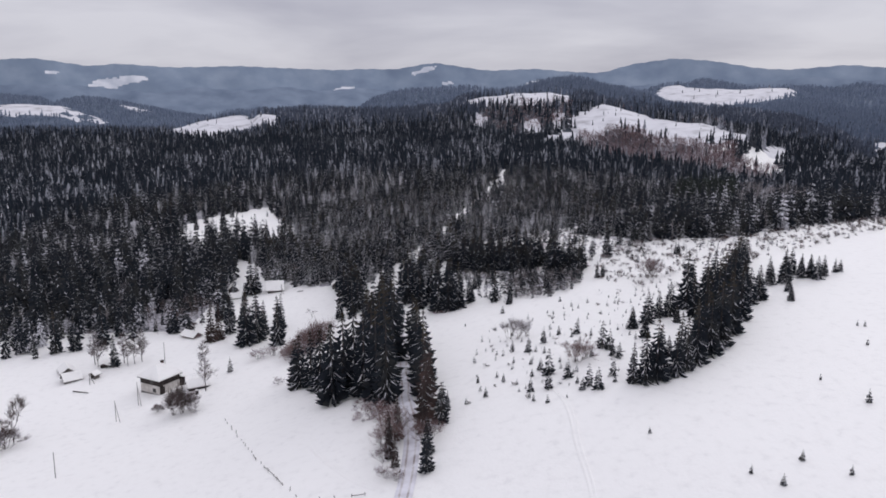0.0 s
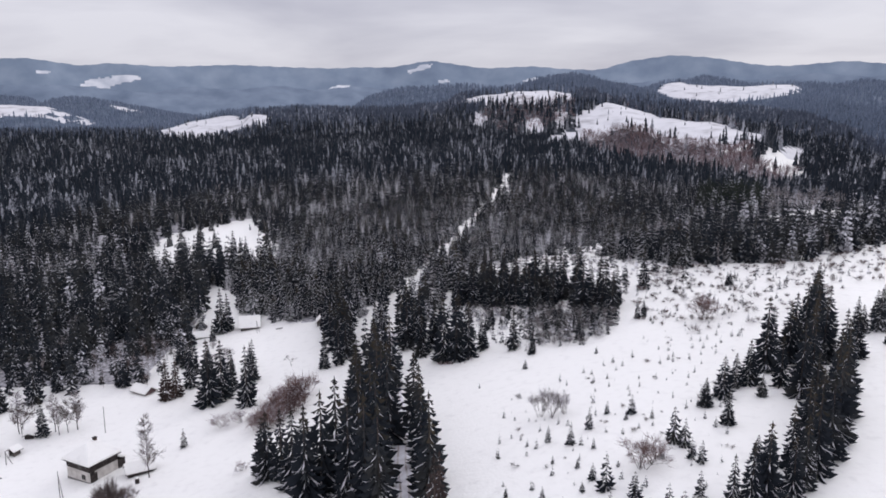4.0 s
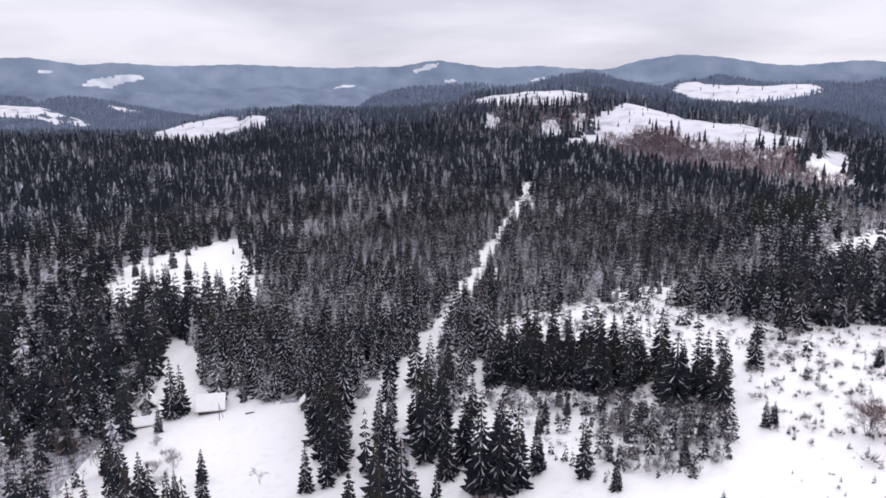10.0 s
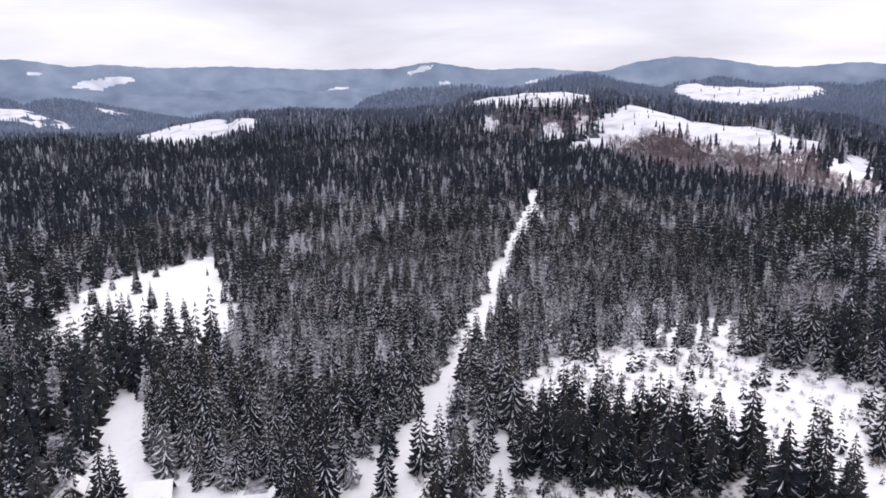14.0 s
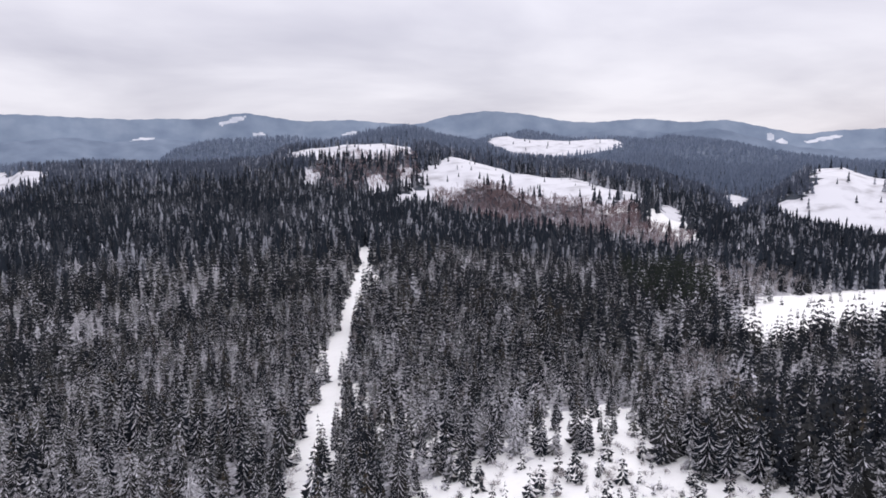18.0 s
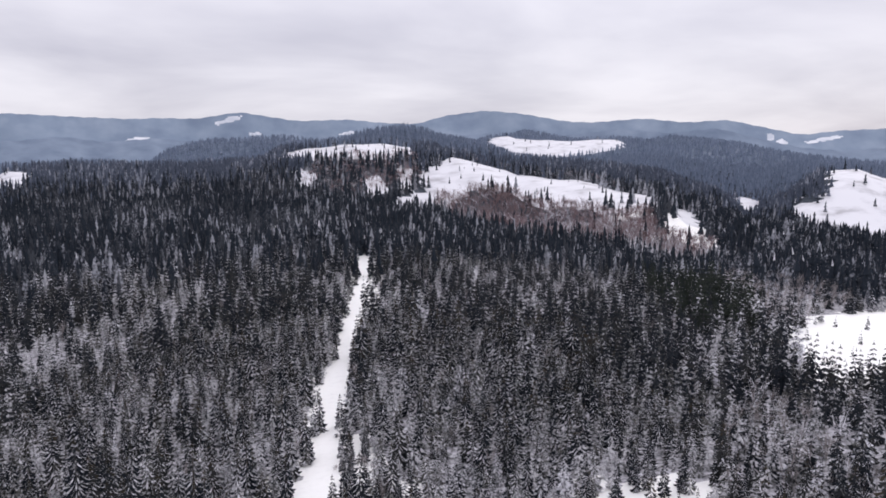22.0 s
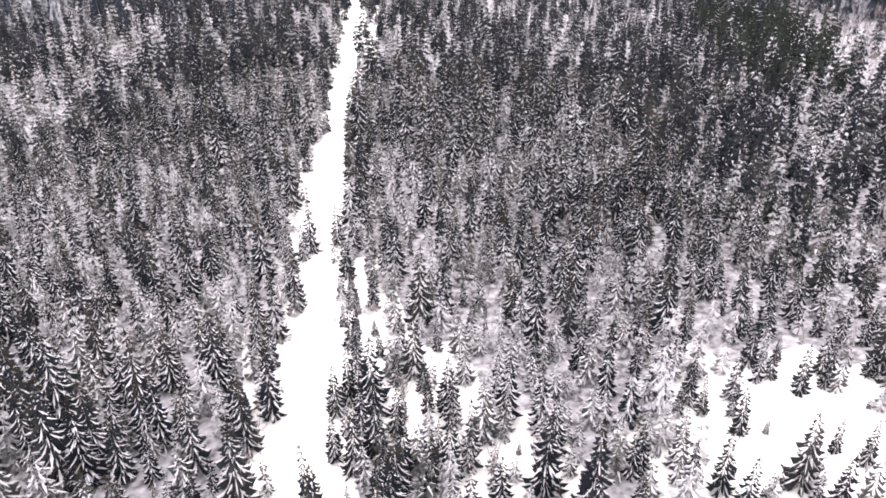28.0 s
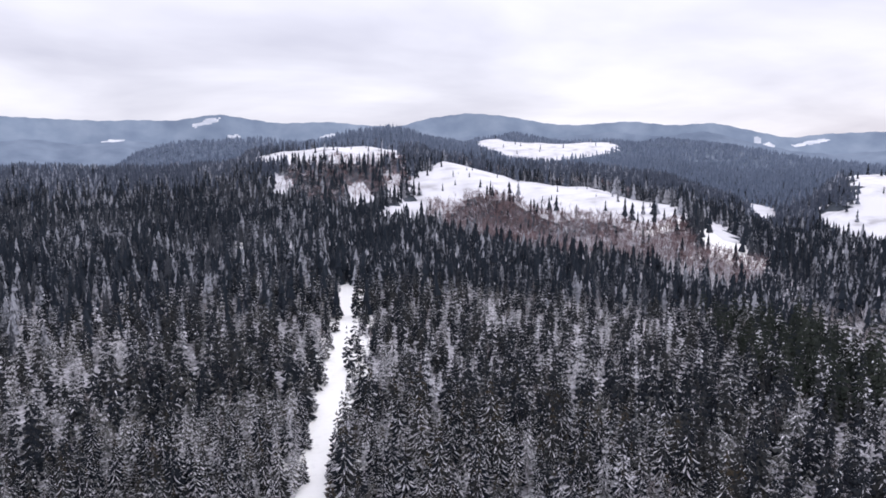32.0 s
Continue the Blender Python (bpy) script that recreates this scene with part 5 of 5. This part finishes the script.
    bank = [(-39, 160), (-33, 159), (-29.5, 170), (-30, 179), (-34.5, 179), (-36.5, 168)]
    sow("thicket", shrubs, fill(bank, 1.7, 0.85), 2.0, 4.4, 0.6, 0.9, [RUSSET_TWIGS], "brown leafless thicket on the meadow bank", "thicket")
    # frosted broadleaves amid the spruces
    x, y = scatter(-160, 160, 190, 520, 14)
    k = in_reach(x, y) & ~is_open(x, y)
    sow("bare_wood", thin, (x[k], y[k]), 4.5, 8, 0.5, 0.8, [FROST_TWIGS], "frosted leafless trees scattered through the spruce forest", "forest")
    side = [(-20, 184), (-12, 184), (-12, 300), (8, 300), (12, 330), (0, 330), (-8, 262), (-20, 235)]
    sow("scrub", shrubs, fill(side, 3, 0.3), 0.8, 2.0, 0.8, 1.2, [FROST_TWIGS], "frosted brush along the forest lane", "scrub")


build_scrub()
# ---- the farm ----
PLASTER = material("weathered_plaster", [(0.42, 0.39, 0.36), (0.62, 0.59, 0.56)], 0.9, rough=0.9, bump=0.3)
BOARDS = material("dark_boards", [(0.020, 0.016, 0.015), (0.055, 0.045, 0.042)], 2.2, rough=0.85, bump=0.5)
GREY_WOOD = material("grey_wood", [(0.07, 0.06, 0.057), (0.17, 0.15, 0.14)], 1.8, rough=0.9, bump=0.5)
BRICK = material("sooty_brick", [(0.05, 0.035, 0.03), (0.12, 0.075, 0.06)], 4, rough=0.9, bump=0.4)
STONE = material("field_stone", [(0.10, 0.095, 0.09), (0.22, 0.21, 0.20)], 3, rough=0.9, bump=0.6)
GLASS = bpy.data.materials.new("window_glass")
GLASS.use_nodes = True
GLASS.node_tree.nodes["Principled BSDF"].inputs["Base Color"].default_value = (0.02, 0.022, 0.025, 1)
GLASS.node_tree.nodes["Principled BSDF"].inputs["Roughness"].default_value = 0.08


def hip_roof(w, l, z, rise, hip, over, thick):
    """A hipped snow-laden roof slab over a w by l plan."""
    a, b = w / 2 + over, l / 2 + over
    low = [(-a, -b, z), (a, -b, z), (a, b, z), (-a, b, z)]
    ridge = [(0, -b + hip, z + rise), (0, b - hip, z + rise)]
    up = [(x, y, h + thick) for x, y, h in low + ridge]
    v = low + ridge + up
    f = [(0, 1, 4), (1, 2, 5, 4), (2, 3, 5), (3, 0, 4, 5)]
    g = [tuple(6 + i for i in q) for q in f]
    rim = [(i, (i + 1) % 4, 6 + (i + 1) % 4, 6 + i) for i in range(4)]
    return solid(v, f + g + rim, 0.09)


def window(parent, x, y, z, w, h, face):
    """A small framed window on a wall; face is 'x' or 'y', the way that the wall looks."""
    d = 0.05
    def span(u0, u1, z0, z1, t0, t1):
        return ((u0, y + t0, z0), (u1, y + t1, z1)) if face == "y" else ((x + t0, u0, z0), (x + t1, u1, z1))
    c = x if face == "y" else y
    frame_ob = part("window_frame", box(*span(c - w / 2 - .08, c + w / 2 + .08, z - .08, z + h + .08, -d, 0.02)), GREY_WOOD, parent, "grey wooden window frame")
    part("pane", box(*span(c - w / 2, c + w / 2, z, z + h, -d - .01, -d + .005)), GLASS, frame_ob, "dark window pane")
    part("glazing_bar", box(*span(c - .025, c + .025, z, z + h, -d - .03, -d + .01)), GREY_WOOD, frame_ob)


def build_house():
    w, l = 5.6, 5.4
    house = thing("farmhouse", "small old farmhouse with white plaster walls and a thick snow roof", "house", -61.8, 151.3, -27, 0.35)
    hw, hl = w / 2, l / 2
    part("plinth", box((-hw - .06, -hl - .06, -1.5), (hw + .06, hl + .06, 0.45), .03), STONE, house, "rough stone plinth")
    for lo, hi in (((-hw, -hl, .45), (hw, -hl + .3, 2.3)), ((-hw, hl - .3, .45), (hw, hl, 2.3)), ((-hw, -hl + .3, .45), (-hw + .3, hl - .3, 2.3)), ((hw - .3, -hl + .3, .45), (hw, hl - .3, 2.3))):
        part("wall", box(lo, hi), PLASTER, house, "stained white plaster wall")
    n = 26
    for k in range(n):
        x = -hw + w * (k + .5) / n
        part("board", box((x - w / n / 2 + .01, -hl - .04 - .015 * (k % 2), 2.28), (x + w / n / 2 - .01, -hl + .1, 3.55)), BOARDS, house)
    for k in range(30):
        y = -hl + l * (k + .5) / 30
        part("board", box((hw - .1, y - l / 60 + .01, 2.28 if k > 4 else .5), (hw + .04 + .015 * (k % 2), y + l / 60 - .01, 3.55)), BOARDS, house)
        part("board", box((-hw - .04 - .015 * (k % 2), y - l / 60 + .01, 2.28), (-hw + .1, y + l / 60 - .01, 3.55)), BOARDS, house)
    part("board_wall", box((-hw, hl - .1, 2.28), (hw, hl + .04, 3.55)), BOARDS, house)
    part("eaves", hip_roof(w, l, 3.4, 2.2, 2.5, .5, .12), BOARDS, house, "dark boarded eaves")
    part("roof_snow", hip_roof(w, l, 3.53, 2.25, 2.5, .55, .34), SNOW, house, "thick smooth snow on the hipped roof")
    stack = part("chimney", box((-.26, 0.6, 4.6), (.26, 1.12, 6.35), .03), BRICK, house, "sooty brick chimney")
    part("chimney_cap", box((-.34, .52, 6.35), (.34, 1.2, 6.46), .02), BOARDS, stack)
    window(house, 1.2, -hl, .85, .75, .7, "y")
    window(house, 0.5, -hl - .04, 2.6, .6, .55, "y")
    part("door", box((hw - .05, -hl + .35, .3), (hw + .09, -hl + 1.3, 1.95)), BOARDS, house, "dark plank door at the corner")
    window(house, hw + .02, .3, 2.6, .6, .5, "x")
    window(house, hw + .02, 1.8, 2.6, .6, .5, "x")
    lean = part("annex", box((hw - 2.4, hl, -1), (hw + .2, hl + 1.3, 2.2)), BOARDS, house, "dark boarded lean-to at the back")
    part("annex_snow", solid([(hw - 2.6, hl, 2.75), (hw + .5, hl, 2.75), (hw + .5, hl + 1.6, 2.2), (hw - 2.6, hl + 1.6, 2.2), (hw - 2.6, hl, 3.05), (hw + .5, hl, 3.05), (hw + .5, hl + 1.6, 2.5), (hw - 2.6, hl + 1.6, 2.5)],
                                [(0, 1, 2, 3), (4, 5, 6, 7), (0, 1, 5, 4), (1, 2, 6, 5), (2, 3, 7, 6), (3, 0, 4, 7)], .08), SNOW, lean, "snow on the lean-to")


def gabled_hut(name, label, category, x, y, turn, w, l, h, rise, wall_mat=GREY_WOOD, opening=True, roof_over=.35, sink=.25):
    """A small boarded hut with a snow-laden gable roof."""
    hut = thing(name, label, category, x, y, turn, sink)
    hw, hl = w / 2, l / 2
    for k, (lo, hi) in enumerate((((-hw, -hl, -.6), (-hw + .12, hl, h)), ((hw - .12, -hl, -.6), (hw, hl, h)), ((-hw + .12, hl - .12, -.6), (hw - .12, hl, h)))):
        part("wall", box(lo, hi), wall_mat, hut)
    n = max(4, int(w / .28))
    for k in range(n):
        x0 = -hw + w * k / n
        if opening and abs(x0 + w / n / 2) < w * .18:
            continue
        part("board", box((x0 + .01, -hl - .01 * (k % 2), -.6), (x0 + w / n - .01, -hl + .06, h)), wall_mat, hut)
    for s in (-1, 1):
        part("gable", solid([(-hw, s * hl - .05 * s, h), (hw, s * hl - .05 * s, h), (0, s * hl - .05 * s, h + rise * .96), (-hw, s * hl, h), (hw, s * hl, h), (0, s * hl, h + rise * .96)],
                            [(0, 1, 2), (3, 4, 5), (0, 1, 4, 3), (1, 2, 5, 4), (2, 0, 3, 5)]), wall_mat, hut)
    if opening:
        # a dark sheet behind the opening stands in for the shade inside
        part("doorway", box((-w * .17, -hl + .25, -.5), (w * .17, -hl + .3, h * .92)), BOARDS, hut, "dark sheet in the doorway standing in for the shade inside")
    a, b, k = hw + roof_over, hl + roof_over, rise / hw
    z = h - roof_over * k
    for nm, lift, thick, mat in (("roof", 0, .07, BOARDS), ("roof_snow", .075, .30, SNOW)):
        v = [(-a, -b, z + lift), (a, -b, z + lift), (0, -b, h + rise + lift), (-a, b, z + lift), (a, b, z + lift), (0, b, h + rise + lift)]
        v += [(p[0] * 1.01, p[1] * 1.01, p[2] + thick) for p in v]
        f = [(0, 2, 5, 3), (2, 1, 4, 5), (6, 8, 11, 9), (8, 7, 10, 11), (0, 2, 8, 6), (2, 1, 7, 8), (3, 5, 11, 9), (5, 4, 10, 11), (0, 3, 9, 6), (1, 4, 10, 7)]
        part(nm, solid(v, f, .05 if mat is SNOW else 0), mat, hut, "thick snow on the roof" if mat is SNOW else "")
    return hut


def pole_stand(x, y, high, stay, turn, label):
    p = thing("utility_pole", label, "pole", x, y, turn, .1, "wooden poles round the farm")
    part("pole", beam((0, 0, -.3), (.05, 0, high), .07, .05, wobble=.02), GREY_WOOD, p)
    if stay:
        part("stay", beam((1.1, .1, -.3), (.08, 0, high * .88), .06, .04, wobble=.02), GREY_WOOD, p, "slanting pole stay")


def build_farm():
    build_house()
    gabled_hut("shed", "low boarded shed with a snow roof under the birch", "shed", -53.6, 150.4, -60, 2.4, 4.0, 1.1, .9, BOARDS, False)
    gabled_hut("ruined_hut", "tumbledown farm hut half buried in snow", "hut", -84.9, 159.2, -50, 2.6, 3.4, .8, 1.1, GREY_WOOD)
    gabled_hut("storage_hut", "low snow-covered hut behind the ruined one", "hut", -88.4, 164, 35, 2.8, 3.8, .7, 1.0, GREY_WOOD, False)
    gabled_hut("privy", "tiny plank privy with a dark doorway", "hut", -79.9, 159.8, -20, 1.3, 1.3, 1.3, .4, GREY_WOOD)
    gabled_hut("rabbit_hutch", "dark wooden hutch beside the bare trees", "hutch", -80.7, 166.4, 10, 1.5, 1.3, 1.0, .3, BOARDS, False)
    gabled_hut("collapsed_shed", "collapsed brown shed at the meadow's edge", "shed", -66.5, 184.8, 60, 2.6, 4.2, .7, .9, RED_TWIGS, False)
    gabled_hut("log_cabin", "small cabin with a smooth thick snow roof", "cabin", -53.3, 221.2, -78, 4.2, 4.4, 1.1, 1.9, GREY_WOOD, False, .5)
    gabled_hut("storage_hut", "little hut with a dark doorway by the trees", "hut", -34.4, 217.6, 10, 2.0, 2.4, 1.2, 1.0, GREY_WOOD)
    gabled_hut("storage_hut", "grey hut with a dark gable among spruces", "hut", -67.1, 225, 15, 2.8, 3.2, 1.0, 1.3, BOARDS, False)
    gabled_hut("storage_hut", "low hut under deep snow at the wood's edge", "hut", -64.6, 217, -70, 3.0, 3.6, .6, .9, BOARDS, False)
    pole_stand(-64.6, 135.8, 4.4, True, -30, "weathered wooden pole with a stay in the snow")
    pole_stand(-63.3, 143.2, 5.0, True, -40, "weathered pole with a stay before the farmhouse")
    pole_stand(-66.7, 166.8, 5.4, False, 0, "weathered wooden pole behind the farmhouse")
    pole_stand(-64.0, 112.0, 4.6, False, 0, "bare wooden pole alone in the meadow")
    pole_stand(-50.3, 216.2, 3.4, True, 60, "thin pole with a stay before the cabin")
    pole_stand(-79.4, 156.2, 2.6, True, 20, "short leaning pole by the privy")
    barrel = thing("barrel", "dark wooden barrel with a cap of snow", "barrel", -52.4, 146.4)
    part("staves", beam((0, 0, -.1), (0, 0, .9), .36, .34, 10), BOARDS, barrel)
    part("snow_cap", beam((0, 0, .9), (0, 0, 1.08), .35, .2, 10), SNOW, barrel)
    for x, y, turn, ln, label in ((-79.5, 152, -20, 4, "long log lying in the snow"), (9.5, 311, -12, 4.2, "fallen log across the side of the lane"), (-45, 217.5, 10, 1.6, "short snow-dusted log pile in the clearing")):
        log = thing("log", label, "log", x, y, turn)
        part("stem", beam((-ln / 2, 0, .1), (ln / 2, .2, .22), .13, .09, wobble=.03), BARK, log)
        part("snow_cap", beam((-ln / 2 + .2, 0, .24), (ln / 2 - .3, .2, .32), .07, .05), SNOW, log)
    # the meadow fence
    for name, line, gap, high, label in (("fence", [(-41, 128.5), (-35, 116.5), (-29.5, 106.2), (-24.5, 97.9), (-20.7, 92.1), (-17, 86)], 2.1, .6, "old sagging post fence across the snowy meadow"),
                                         ("fence", [(-17, 90.2), (-13, 89.6), (-9, 89.4)], 1.8, .8, "short rail fence beside the track")):
        (x0, y0), fence = line[0], None
        fence = thing(name, label, "fence", x0, y0)
        z0, rnd, last = fence.matrix_world.translation.z, random.Random(4), None
        for (ax, ay), (bx, by) in zip(line, line[1:]):
            n = max(1, round(math.hypot(bx - ax, by - ay) / gap))
            for k in range(n):
                x, y = ax + (bx - ax) * k / n + rnd.uniform(-.15, .15), ay + (by - ay) * k / n
                z = float(land(x, y)) - z0
                top = Vector((x - x0 + rnd.uniform(-.12, .12), y - y0, z + high * rnd.uniform(.35, 1.1)))
                part("post", beam((x - x0, y - y0, z - .3), top, .055, .045, wobble=.02, seed=k), GREY_WOOD, fence)
                if last is not None and rnd.random() < .4:
                    part("rail", beam(last - Vector((0, 0, .22)), top - Vector((0, 0, .25)), .045, .04, 5, .03, k), GREY_WOOD, fence)
                last = top


build_farm()
